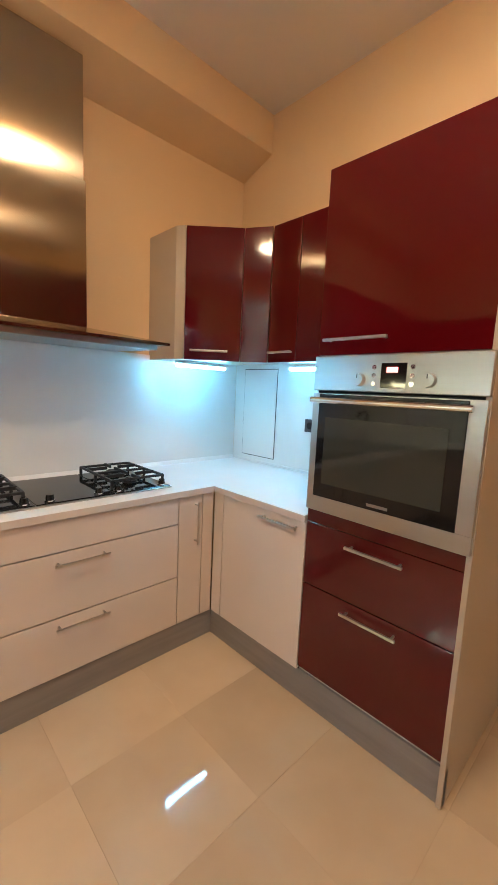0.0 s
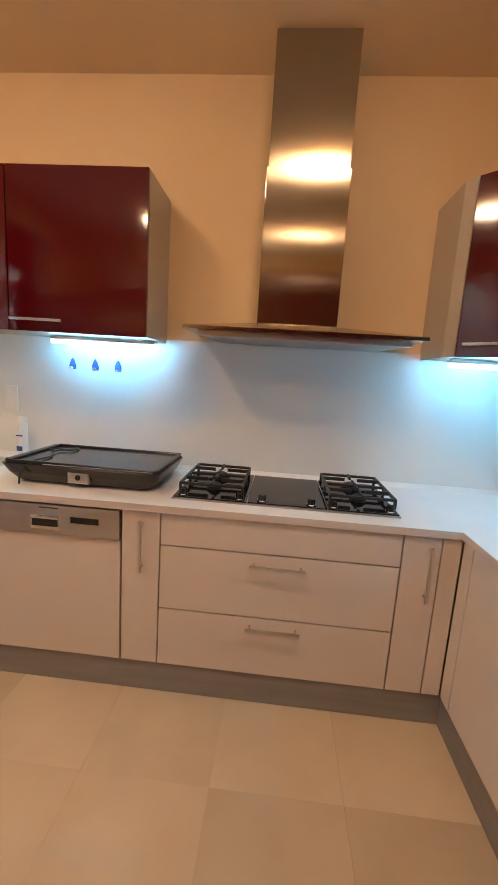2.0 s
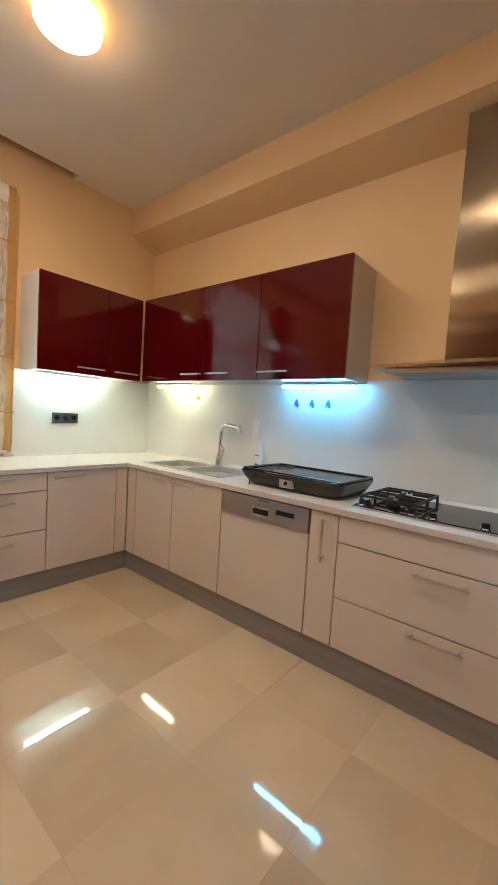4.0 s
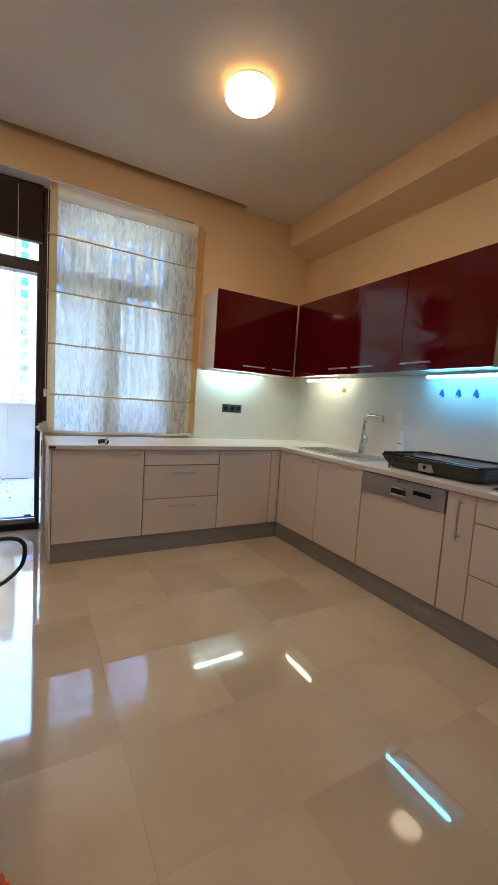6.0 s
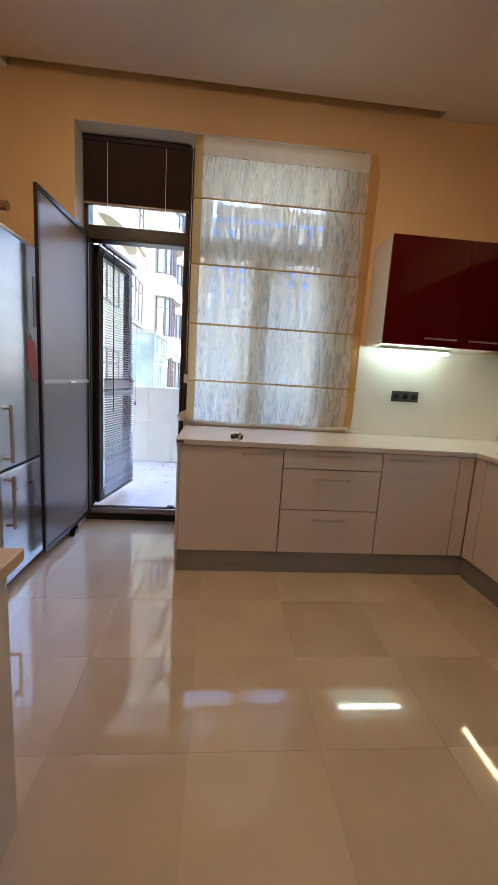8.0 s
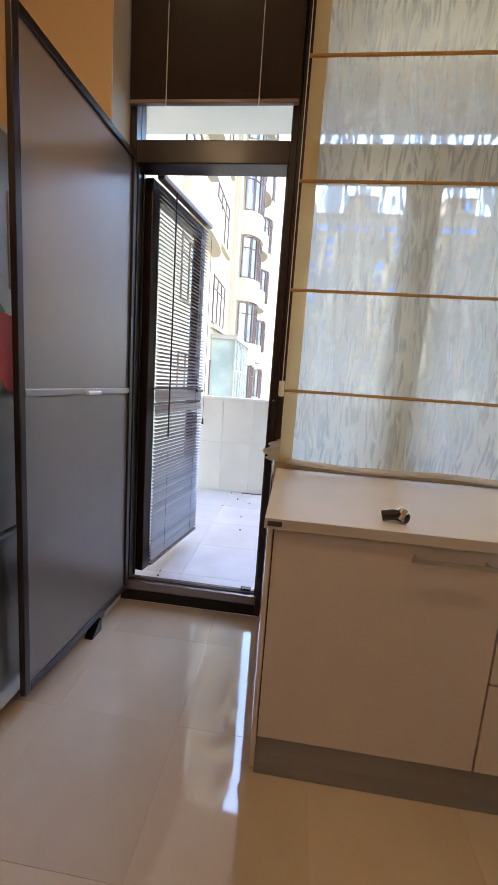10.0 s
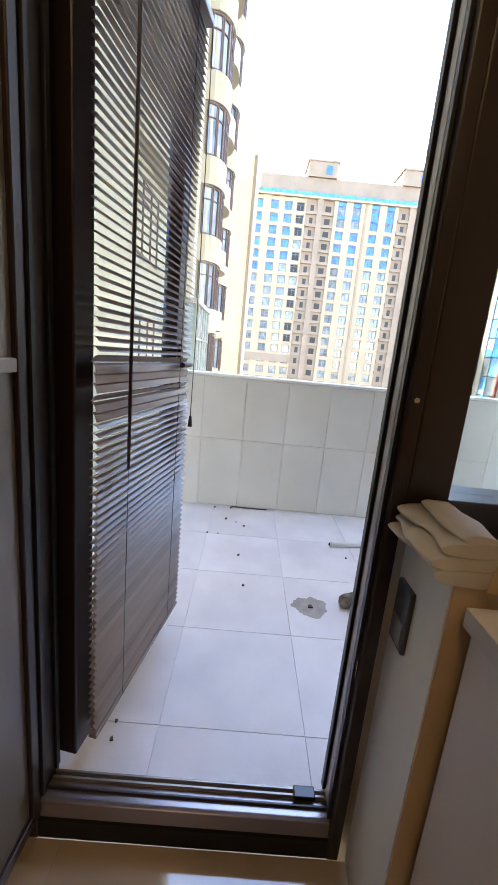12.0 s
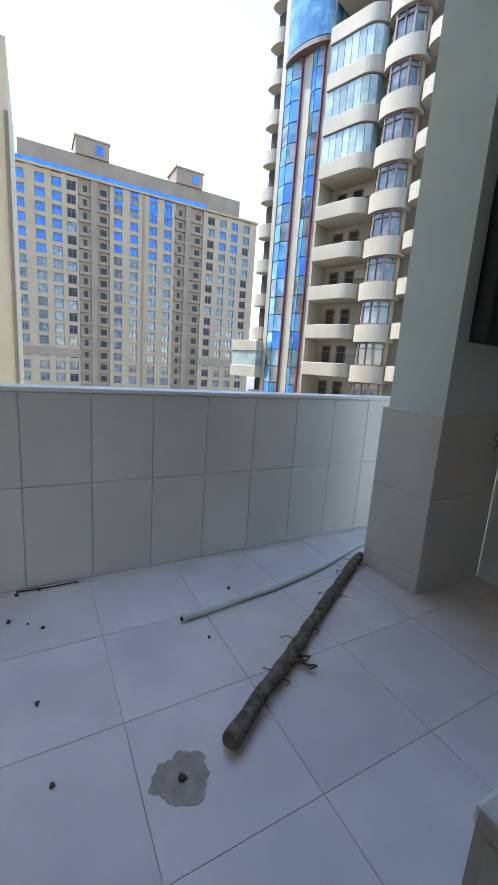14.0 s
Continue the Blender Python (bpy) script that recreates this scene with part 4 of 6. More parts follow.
# balcony door leaf, swung out, with a venetian blind on its room side
def balcony_door():
    W, H0, H1, T = 0.665, 0.112, 2.16, 0.055
    a = math.degrees(math.atan2(0.108, -0.628))
    t = thing("door_1", (-2.765, -2.64, 0.0), "dark brown balcony door with glass, swung open outwards", "door", kind="structure", turn=a)
    # local: x along the leaf, -y is the side towards the window wall (room side)
    f = 0.075
    for n, b in (("stile", (0, f, H0, H1)), ("stile", (W - f, W, H0, H1)), ("rail", (f, W - f, H0, H0 + f)), ("rail", (f, W - f, H1 - f, H1))):
        part(n, cuboid(b[0], b[1], -T / 2, T / 2, b[2], b[3], 0.004), M_brown, t, local=True)
    g = part("pane", cuboid(f, W - f, -0.005, 0.005, H0 + f, H1 - f), M_glass, t, "clear door glass", local=True)
    g.visible_shadow = False
    h = part("door_handle", cuboid(W - 0.055, W - 0.03, -T / 2 - 0.012, -T / 2, 1.05, 1.20, 0.004), M_brown, t, local=True)
    part("lever", rod((W - 0.042, -T / 2 - 0.045, 1.13), (W - 0.14, -T / 2 - 0.05, 1.13), 0.009, 10), M_brown, h, local=True)
    v = thing("venetian_blind", (-2.765, -2.64, 0.15), "dark brown venetian blind on the open balcony door", "blind", turn=a)
    y = -T / 2 - 0.028
    x0, x1 = 0.03, W - 0.02
    zt, zb = 2.13, 0.15
    part("head_rail", cuboid(x0 - 0.01, x1 + 0.01, y - 0.02, y + 0.018, zt - 0.12, zt + 0.025 - 0.12, 0.003), M_brownsh, v, local=True)

    def slat(z, deg):
        c, s = 0.0125 * math.cos(radians(deg)), 0.0125 * math.sin(radians(deg))
        return prism([(y - c, z - s), (y - 0.0012, z + 0.0048), (y + c, z + s), (y + c, z + s - 0.0007), (y - 0.0008, z + 0.0040), (y - c, z - s - 0.0007)], x0, x1, "x")
    z = zt - 0.15
    k = 0
    while z > 0.02:
        zz = z + 0.15
        if 1.0 < zz < 1.16:
            dg, step = random.Random(k).choice((70, 62, -40, 75)), 0.0215
        else:
            dg, step = (26 if zz > 1.16 else 16), 0.0205
        part("slat", slat(z, dg), M_brownsh, v, local=True)
        z -= step
        k += 1
    part("bottom_rail", cuboid(x0, x1, y - 0.012, y + 0.012, -0.01, 0.004, 0.003), M_brownsh, v, local=True)
    for xx in (x0 + 0.14, x1 - 0.12):
        part("cord", rod((xx, y - 0.0145, zt - 0.13), (xx, y - 0.0145, 0.0), 0.001, 6), M_cable, v, local=True)
    part("tilt_wand", rod((x0 + 0.12, y - 0.024, zt - 0.13), (x0 + 0.12, y - 0.024, 0.72), 0.0045, 8), M_brown, v, "dark brown tilt wand", local=True)
    c = part("lift_cord", tube([(x1 + 0.0, y - 0.02, zt - 0.13), (x1 + 0.004, y - 0.022, 1.2), (x1 + 0.003, y - 0.02, 0.78)], 0.0016, 6), M_cable, v, local=True)
    part("tassel", rod((x1 + 0.003, y - 0.02, 0.79), (x1 + 0.003, y - 0.02, 0.75), 0.005, 8, None, 0.009), M_cable, c, local=True)


balcony_door()


# insect screen door, swung into the room
def screen_door():
    m = bpy.data.materials.new("insect_mesh")
    m.use_nodes = True
    N, L = m.node_tree.nodes, m.node_tree.links
    N.remove(N["Principled BSDF"])
    t, d, mx = N.new("ShaderNodeBsdfTransparent"), N.new("ShaderNodeBsdfDiffuse"), N.new("ShaderNodeMixShader")
    gl, mx2 = N.new("ShaderNodeBsdfGlossy"), N.new("ShaderNodeMixShader")
    gl.inputs[0].default_value, gl.inputs["Roughness"].default_value = (0.5, 0.49, 0.48, 1), 0.28
    d.inputs[0].default_value = (0.38, 0.365, 0.345, 1)
    mx2.inputs[0].default_value = 0.34
    mx.inputs[0].default_value = 0.50
    L.new(d.outputs[0], mx2.inputs[1])
    L.new(gl.outputs[0], mx2.inputs[2])
    L.new(t.outputs[0], mx.inputs[1])
    L.new(mx2.outputs[0], mx.inputs[2])
    L.new(mx.outputs[0], N["Material Output"].inputs[0])
    W, Z0, Z1 = 0.77, 0.065, 2.20
    s = thing("screen_door", (-2.655, -2.662, 0.0), "grey insect-screen door in a brown frame, swung open", "screen door", turn=-2.5)
    f = 0.028
    for n, b in (("stile", (0, f, Z0, Z1)), ("stile", (W - f, W, Z0, Z1)), ("rail", (f, W - f, Z0, Z0 + f)), ("rail", (f, W - f, Z1 - f, Z1)), ("mid_rail", (f, W - f, 1.115, 1.14))):
        part(n, cuboid(b[0], b[1], -0.011, 0.011, b[2], b[3], 0.003), M_brown if n != "mid_rail" else M_seal, s, local=True)
    part("mesh", cuboid(f, W - f, -0.0006, 0.0006, Z0 + f, Z1 - f), m, s, "fine grey insect mesh", local=True)
    h = part("handle", rod((0.40, 0.012, 1.125), (0.40, 0.045, 1.125), 0.006, 10), M_plast, s, "pale pull handle", local=True)
    part("grip", rod((0.36, 0.045, 1.125), (0.45, 0.045, 1.125), 0.008, 10), M_plast, h, local=True)
    part("foot", prism([(0.28, 0.002), (0.36, 0.002), (0.30, 0.06), (0.28, 0.06)], -0.02, 0.02, "y"), M_blackplastic, s, local=True)


screen_door()


# fridge
def fridge():
    x0, x1, y0, y1, h = -2.02, -1.50, -3.36, -2.738, 1.895
    t = thing("fridge", (-1.82, -3.05, 0), "tall silver fridge-freezer against the wall", "fridge")
    M_side = mixed("fridge_side", (0.20, 0.155, 0.14), (0.23, 0.18, 0.162), 2, 0.4, metal=0.5)
    part("cabinet", cuboid(x0 + 0.002, x1 - 0.002, y0, y1 - 0.062, 0.03, h - 0.012, 0.006), M_side, t)
    part("top_cap", cuboid(x0, x1, y0, y1 - 0.02, h - 0.012, h + 0.012, 0.008), M_plast, t)
    for n, z0, z1, hz in (("upper_door", 0.675, h - 0.014, (0.72, 1.02)), ("lower_door", 0.045, 0.665, (0.36, 0.645))):
        d = part(n, cuboid(x0, x1, y1 - 0.058, y1, z0, z1, 0.012), M_steel, t, "brushed steel door")
        bm = rod((x1 - 0.05, y1 + 0.045, hz[0]), (x1 - 0.05, y1 + 0.045, hz[1]), 0.010, 12)
        for z in (hz[0] + 0.02, hz[1] - 0.02):
            rod((x1 - 0.05, y1 - 0.002, z), (x1 - 0.05, y1 + 0.045, z), 0.008, 10, bm)
        part("handle", bm, M_nickel, d)
    for xx in (x0 + 0.05, x1 - 0.05):
        for yy in (y0 + 0.05, y1 - 0.12):
            part("foot", rod((xx, yy, 0), (xx, yy, 0.031), 0.018, 12), M_blackplastic, t)
    part("display", cuboid(x0 + 0.03, x0 + 0.10, y1, y1 + 0.003, 1.44, 1.72, 0.001), M_seal, t, "pale door display")


fridge()


# table with cables
def side_table():
    t = thing("table", (0.5, -2.5, 0), "pale beige table with a thick top", "table")
    m_t = mixed("beech_top", (0.55, 0.42, 0.30), (0.60, 0.47, 0.34), 4, 0.4, stretch=(1, 6, 6))
    part("tabletop", cuboid(-0.44, 1.82, -2.75, -2.118, 0.742, 0.775, 0.004), m_t, t, "light wood tabletop")
    part("side_panel", cuboid(-0.40, 1.78, -2.16, -2.142, 0.002, 0.742), M_cab, t)
    part("end_panel", cuboid(-0.40, -0.382, -2.72, -2.16, 0.002, 0.742), M_cab, t)


side_table()

# ---------------------------------------------------------------- balcony


BX, BZ = -4.80, 0.030


def pillar():
    p = tagged(new("pillar"), "balcony pillar, tiled below and grey-green paint above", "pillar", kind="structure")
    p.location = (-4.17, -0.13, BZ)
    ORIGIN[p] = Vector(p.location)
    x0, x1, y0, y1 = -4.37, -3.978, -0.41, 0.155
    m_up = mixed("pillar_paint", (0.58, 0.665, 0.665), (0.64, 0.72, 0.72), 3, 0.6, bump=0.1, bscale=40)
    part("shaft", cuboid(x0 + 0.03, x1 - 0.012, y0 + 0.014, y1 + 0.05, 1.015, 3.108), m_up, p, "grey-green painted shaft")
    part("core", cuboid(x0 + 0.008, x1 - 0.008, y0 + 0.008, y1, BZ, 1.012), M_bgrout, p)
    for z0, z1 in ((BZ + 0.002, 0.135), (0.138, 0.575), (0.578, 1.011)):
        part("tile", cuboid(x0, x1 - 0.001, y0, y0 + 0.0075, z0, z1, 0.001), M_ptile, p)
        part("tile", cuboid(x1 - 0.0075, x1, y0 + 0.0085, y1, z0, z1, 0.001), M_ptile, p)
    part("trim", cuboid(x0 - 0.004, x1 + 0.004, y0 - 0.004, y1, 1.012, 1.020, 0.002), M_white, p, "white trim strip")
    return p


pillar()
setting("balcony_wall_north", cuboid(-3.977, OX, 0.157, 0.4, -0.3, 3.108), M_ptile, "plain end wall of the balcony", "wall")
setting("balcony_slab", cuboid(-4.10, OX - 0.001, -5.09, 1.6, 3.11, 3.30), M_white, "white underside of the balcony slab above", "ceiling")
setting("lintel_wall", cuboid(OX - 0.012, OX - 0.001, -5.09, 1.6, OT + 0.05, 3.109), M_white, "white wall band above the balcony door", "wall")
setting("outer_wall", cuboid(OX - 0.012, OX - 0.001, DY1, WY1, BZ, WS), M_ptile, "tiled outer face under the window", "wall")
setting("sill_shelf", cuboid(OX - 0.014, FX0 - 0.001, DY1 - 0.004, WY1, WS + 0.001, WS + 0.02, 0.004), M_white, "white outer window sill", "sill")
setting("building_above", cuboid(OX + 0.01, 8.0, -12.0, 8.0, 3.46, 30.0), M_white, "upper storeys of the home's own building", "wall")

# ---------------------------------------------------------------- outside
setting("ground", cuboid(-900, 900, -900, 900, -30.5, -30), mixed("ground", (0.12, 0.11, 0.10), (0.18, 0.17, 0.15), 0.05, 0.9), "dusty city ground far below", "ground")
M_cream = mixed("cream_render", (0.29, 0.222, 0.142), (0.33, 0.257, 0.168), 0.4, 0.8, bump=0.1, bscale=6)
M_taupe = mixed("taupe_render", (0.20, 0.15, 0.105), (0.24, 0.18, 0.13), 0.3, 0.8, bump=0.1, bscale=6)
M_pale = mixed("pale_render", (0.33, 0.295, 0.235), (0.38, 0.34, 0.275), 0.5, 0.75, bump=0.1, bscale=8)
M_yellow = mixed("yellow_render", (0.46, 0.39, 0.265), (0.51, 0.435, 0.305), 0.6, 0.75, bump=0.1, bscale=8)
M_winfr, _, _ = base_mat("pale_window_frame", (0.36, 0.33, 0.28), 0.5)
M_brfr, _, _ = base_mat("brown_window_frame", (0.15, 0.095, 0.078), 0.45)
M_redfr, _, _ = base_mat("dark_red_mullion", (0.16, 0.03, 0.03), 0.4)
# near-black colour stands for the shade inside openings, recesses and unlit rooms
M_painted_shade, _, _ = base_mat("painted_dark_shade", (0.03, 0.028, 0.026), 0.8)


def facade_glass(name, c1, c2):
    m = mixed(name, c1, c2, 0.8, 0.08, obj_random=0.35, contrast=(0.4, 0.6))
    m.node_tree.nodes["Principled BSDF"].inputs["Specular IOR Level"].default_value = 0.8
    return m


M_blue = mixed("blue_film", (0.015, 0.12, 0.50), (0.03, 0.18, 0.62), 0.8, 0.35, obj_random=0.2, contrast=(0.4, 0.6))
M_farfr, _, _ = base_mat("blue_grey_window_frame", (0.13, 0.145, 0.17), 0.45)
M_fg = facade_glass("facade_glass", (0.05, 0.07, 0.085), (0.17, 0.20, 0.215))
M_teal = facade_glass("teal_glass", (0.03, 0.12, 0.25), (0.10, 0.26, 0.38))
# pale base colour paints the sky's reflection into the neighbour's panes
M_nglass = facade_glass("neighbour_sky_glass", (0.20, 0.25, 0.29), (0.42, 0.48, 0.52))
M_bglass = facade_glass("balcony_glass", (0.26, 0.33, 0.32), (0.40, 0.47, 0.45))


def face_mesh(w, h, mats, bars=1, frame_w=0.10, depth=0.10):
    """A window facing +x, centred at the origin: a frame with its glazing bars as one lattice, and the pane behind it."""
    ys = [-w / 2, -w / 2 + frame_w]
    for k in range(bars):
        y = -w / 2 + w * (k + 1) / (bars + 1)
        ys += [y - frame_w * 0.35, y + frame_w * 0.35]
    ys += [w / 2 - frame_w, w / 2]
    zs = [-h / 2, -h / 2 + frame_w, h * 0.22, h * 0.22 + frame_w * 0.6, h / 2 - frame_w, h / 2]
    bm = bmesh.new()
    grid = [[[bm.verts.new((x, y, z)) for z in zs] for y in ys] for x in (-depth + 0.005, 0.0)]
    ny, nz = len(ys) - 1, len(zs) - 1

    def solid(i, j):
        return 0 <= i < ny and 0 <= j < nz and not (i % 2 and j % 2)
    for i in range(ny):
        for j in range(nz):
            if not solid(i, j):
                continue
            bm.faces.new([grid[1][i + a][j + b] for a, b in ((0, 0), (1, 0), (1, 1), (0, 1))])
            bm.faces.new([grid[0][i + a][j + b] for a, b in ((0, 1), (1, 1), (1, 0), (0, 0))])
            for (di, dj), (p, q) in (((-1, 0), ((0, 1), (0, 0))), ((1, 0), ((1, 0), (1, 1))), ((0, -1), ((0, 0), (1, 0))), ((0, 1), ((1, 1), (0, 1)))):
                if not solid(i + di, j + dj):
                    a, b = (i + p[0], j + p[1]), (i + q[0], j + q[1])
                    bm.faces.new((grid[1][a[0]][a[1]], grid[0][a[0]][a[1]], grid[0][b[0]][b[1]], grid[1][b[0]][b[1]]))
    bmesh.ops.delete(bm, geom=[v for v in bm.verts if not v.link_faces], context="VERTS")
    bmesh.ops.recalc_face_normals(bm, faces=bm.faces[:])
    pane = cuboid(-depth, -depth + 0.03, -w / 2, w / 2, -h / 2, h / 2)
    out = []
    for n, b, m in (("window", bm, mats[1]), ("pane", pane, mats[0])):
        me = bpy.data.meshes.new(n)
        b.to_mesh(me)
        b.free()
        me.materials.append(m)
        out.append(me)
    return out


def put(me, name, parent, m):
    ob = new(name, me[0])
    ob.parent = parent
    ob.matrix_basis = m
    g = new("pane", me[1])
    g.parent = ob
    return ob


def far_building():
    X = -116.0
    t = thing("apartment_building", (0, 0, 0), "far cream and taupe apartment block with blue window film", "building")
    part("core", cuboid(X - 16, X - 0.4, -5.7, 58.3, -30, 43.1), M_taupe, t)
    part("penthouse", cuboid(X - 14, X - 1.6, -4.0, 53.0, 43.1, 48.4), M_taupe, t)
    for y0, y1 in ((8.3, 16.0), (33.3, 40.9)):
        part("stair_tower", cuboid(X - 9, X - 1.0, y0, y1, 48.4, 52.0), M_taupe, t)
        part("roof_slab", cuboid(X - 9.2, X - 0.8, y0 - 0.3, y1 + 0.3, 52.0, 52.4), M_taupe, t)
        part("roof_window", cuboid(X - 1.0, X - 0.9, y0 + 4.6, y0 + 6.2, 49.2, 51.2), M_blue, t)
    part("cornice", cuboid(X - 1.2, X + 0.5, -6.0, 58.6, 42.8, 43.3), M_cream, t)
    part("blue_railing", cuboid(X + 0.2, X + 0.3, -5.5, 42.0, 43.3, 44.2), M_blue, t, "bright blue filmed railing")
    S = 3.05
    zs = [40.6 - S * k for k in range(17)]
    wings = ((-5.7, 8.6, (-3.9, 0.3, 3.9, 7.1)), (16.0, 33.0, (18.0, 22.0, 27.0, 31.0)), (41.2, 58.3, (43.6, 47.3, 51.0, 54.9)))
    me = {k: face_mesh(2.0, 2.1, (g, M_farfr), 1, 0.13, 0.15) for k, g in (("b", M_blue), ("g", M_fg), ("h", M_painted_shade))}
    r = random.Random(9)
    for wi, (y0, y1, cols) in enumerate(wings):
        edges = [y0] + [c + s for c in cols for s in (-1.05, 1.05)] + [y1]
        for a, b in zip(edges[::2], edges[1::2]):
            part("pier", cuboid(X - 0.4, X, a, b, -30, 42.8), M_cream, t)
        for k, z in enumerate(zs):
            mat = M_blue if wi == 1 and k in (0, 1) else M_cream
            part("spandrel", cuboid(X - 0.4, X - 0.06, y0, y1, z + 1.06, z + S - 1.06), mat, t)
            for ci, c in enumerate(cols):
                key = "g"
                if wi == 0 and k < 6 - ci // 2 and ci < 3:
                    key = "b"
                elif wi == 1 and k < 5:
                    key = "b" if (ci > 1 or k > 1) else "g"
                elif wi == 2 and k < 3 and ci < 3 and r.random() < 0.6:
                    key = "b"
                if (wi == 0 and ci == 3) or (wi == 2 and ci in (0, 3)):
                    key = "h" if r.random() < 0.6 else "g"
                put(me[key], "window", t, pose(X - 0.25, c, z))
    part("band", cuboid(X - 0.4, X + 0.12, -5.9, 8.8, 0.2, 2.3), M_taupe, t)
    part("band", cuboid(X - 0.4, X + 0.12, 41.0, 58.5, 0.2, 2.3), M_taupe, t)
    part("centre_pier", cuboid(X - 0.4, X + 0.2, 24.2, 24.8, -30, 42.8), M_taupe, t)
    # recessed bays with small loggias; shade of the openings painted as dark sheets
    for y0, y1 in ((8.6, 16.0), (33.0, 41.2)):
        part("bay", cuboid(X - 0.4, X + 0.25, y0 + 2.9, y0 + 4.4, -30, 43.4), M_taupe, t)
        for k, z in enumerate(zs):
            part("slab", cuboid(X - 0.4, X + 0.1, y0 + 0.1, y1 - 0.1, z - 1.5, z - 0.75), M_taupe, t)
            for c in (y0 + 1.6, y1 - 1.5):
                w = 1.5 if c > y0 + 3 else 0.9
                part("opening", cuboid(X - 0.42, X - 0.37, c - w / 2, c + w / 2, z - 0.7, z + 0.8), M_painted_shade, t, "dark sheet painted as the shade of an unglazed opening")
    for z in range(-6, 42, 3):
        put(me["h"], "side_window", t, pose(X - 2.0, -5.72, z, 0, 0, -90))


far_building()


def arc_strip(s0, s1, bulge, z0, z1, mat_n=10, thick=0.0):
    """Curved wall strip in tower coordinates: s along the facade (local x), bulging to local -y."""
    bm = bmesh.new()
    c, hw = (s0 + s1) / 2, (s1 - s0) / 2
    pts = []
    for k in range(mat_n + 1):
        a = math.pi * k / mat_n
        pts.append((c - hw * math.cos(a), -bulge * math.sin(a) ** 0.8))
    return prism(pts + [(s1, 0.6), (s0, 0.6)], z0, z1, "z", 0, bm)


def tower():
    t = thing("tower_block", (-37.7, 17.2, 0.0), "pale round-balconied residential tower with blue glass strips", "building", turn=math.degrees(math.atan2(0.291, 0.957)))
    L = dict(local=True)
    part("core", cuboid(0.0, 24, 1.5, 16, -30, 62), M_pale, t, **L)
    part("core_left", cuboid(-0.3, 1.6, 0.6, 10, -30, 62), M_pale, t, **L)
    S = 3.05
    zf = [-5.1 + S * k for k in range(16)]
    # glass strips with thin mullions between pale piers
    for s0, s1 in ((1.75, 3.55), (4.55, 5.75)):
        part("pier", cuboid(s0 - 0.45, s0, -0.35, 1.6, -30, 62), M_pale, t, **L)
        part("pier", cuboid(s1 + 0.12, s1 + 0.6, -0.35, 1.6, -30, 62), M_pale, t, **L)
        part("mullion", cuboid(s1, s1 + 0.12, -0.55, 1.6, -30, 62), M_redfr, t, "dark red mullion", **L)
        w = (s1 - s0) / 2
        for k in range(34):
            z = -8 + k * 1.55
            for j in range(2):
                a0, a1 = s0 + j * w, s0 + (j + 1) * w
                b0 = -0.30 if j == 0 else -0.55
                b1 = -0.55 if j == 0 else -0.42
                bm = prism([(a0 + 0.03, b0), (a1 - 0.03, b1), (a1 - 0.03, b1 + 0.08), (a0 + 0.03, b0 + 0.08)], z + 0.04, z + 1.51)
                part("glass_panel", bm, (M_teal, M_blue, M_teal, M_fg)[(k * 7 + j * 3 + int(s0 * 3)) % 4], t, **L)
        part("strip_backing", cuboid(s0, s1, -0.2, 1.6, -30, 62), M_brfr, t, **L)
    part("crown_band", arc_strip(1.6, 6.5, 1.15, 25.9, 26.25), M_brfr, t, **L)
    part("crown_glass", arc_strip(1.7, 6.4, 1.05, 26.4, 44), M_teal, t, **L)
    win = face_mesh(1.4, 1.75, (M_fg, M_brfr), 1, 0.12, 0.12)
    win_s = face_mesh(0.92, 1.75, (M_fg, M_brfr), 0, 0.12, 0.12)
    me_door = face_mesh(0.9, 2.1, (M_painted_shade, M_brfr), 0, 0.1, 0.08)
    for k, z in enumerate(zf):
        # left balconies
        b = part("balcony", arc_strip(-0.45, 1.2, 0.5, z - 0.25, z + 0.85), M_pale, t, **L)
        # dark sheet on the wall paints the shade behind the balcony
        part("recess", cuboid(-0.31, 1.0, 0.55, 0.61, z + 0.9, z + 2.7), M_painted_shade, t, **L)
        # round balconies
        s0, s1 = 6.6, 10.9
        pts = [(s0, 1.6), (s0, -1.0)]
        r = 1.25
        for j in range(9):
            a = -math.pi / 2 + (math.pi / 2) * j / 8
            pts.append((s1 - r + r * math.cos(a), 0.25 + r * math.sin(a)))
        pts.append((s1, 1.6))
        part("balcony", prism(pts, z - 0.25, z + 0.85, "z", 0.04), M_pale, t, **L)
        if k in (7, 8, 9, 11):
            edge = [(s0 + 0.1 + (s1 - r - s0 - 0.1) * j / 5, -0.86) for j in range(6)]
            edge += [(s1 - r + 1.11 * math.cos(q), 0.25 + 1.11 * math.sin(q)) for q in (-1.05, -0.52, 0.0)] + [(s1 - 0.14, 1.5)]
            for (ax, ay), (bx, by) in zip(edge, edge[1:]):
                d = Vector((bx - ax, by - ay)).normalized()
                nx, ny = -d.y * 0.04, d.x * 0.04
                ax, ay, bx, by = ax + d.x * 0.02, ay + d.y * 0.02, bx - d.x * 0.02, by - d.y * 0.02
                part("glazing", prism([(ax, ay), (bx, by), (bx + nx, by + ny), (ax + nx, ay + ny)], z + 0.85, z + 2.72), M_bglass, t, "pale green balcony glazing", **L)
            part("glazing_back", cuboid(s0 + 0.2, s1 - 0.3, 1.40, 1.44, z + 0.85, z + 2.75), M_brfr, t, **L)
        else:
            put(me_door, "balcony_door", t, pose(7.4, 1.42, z + 1.35, 0, 0, -90))
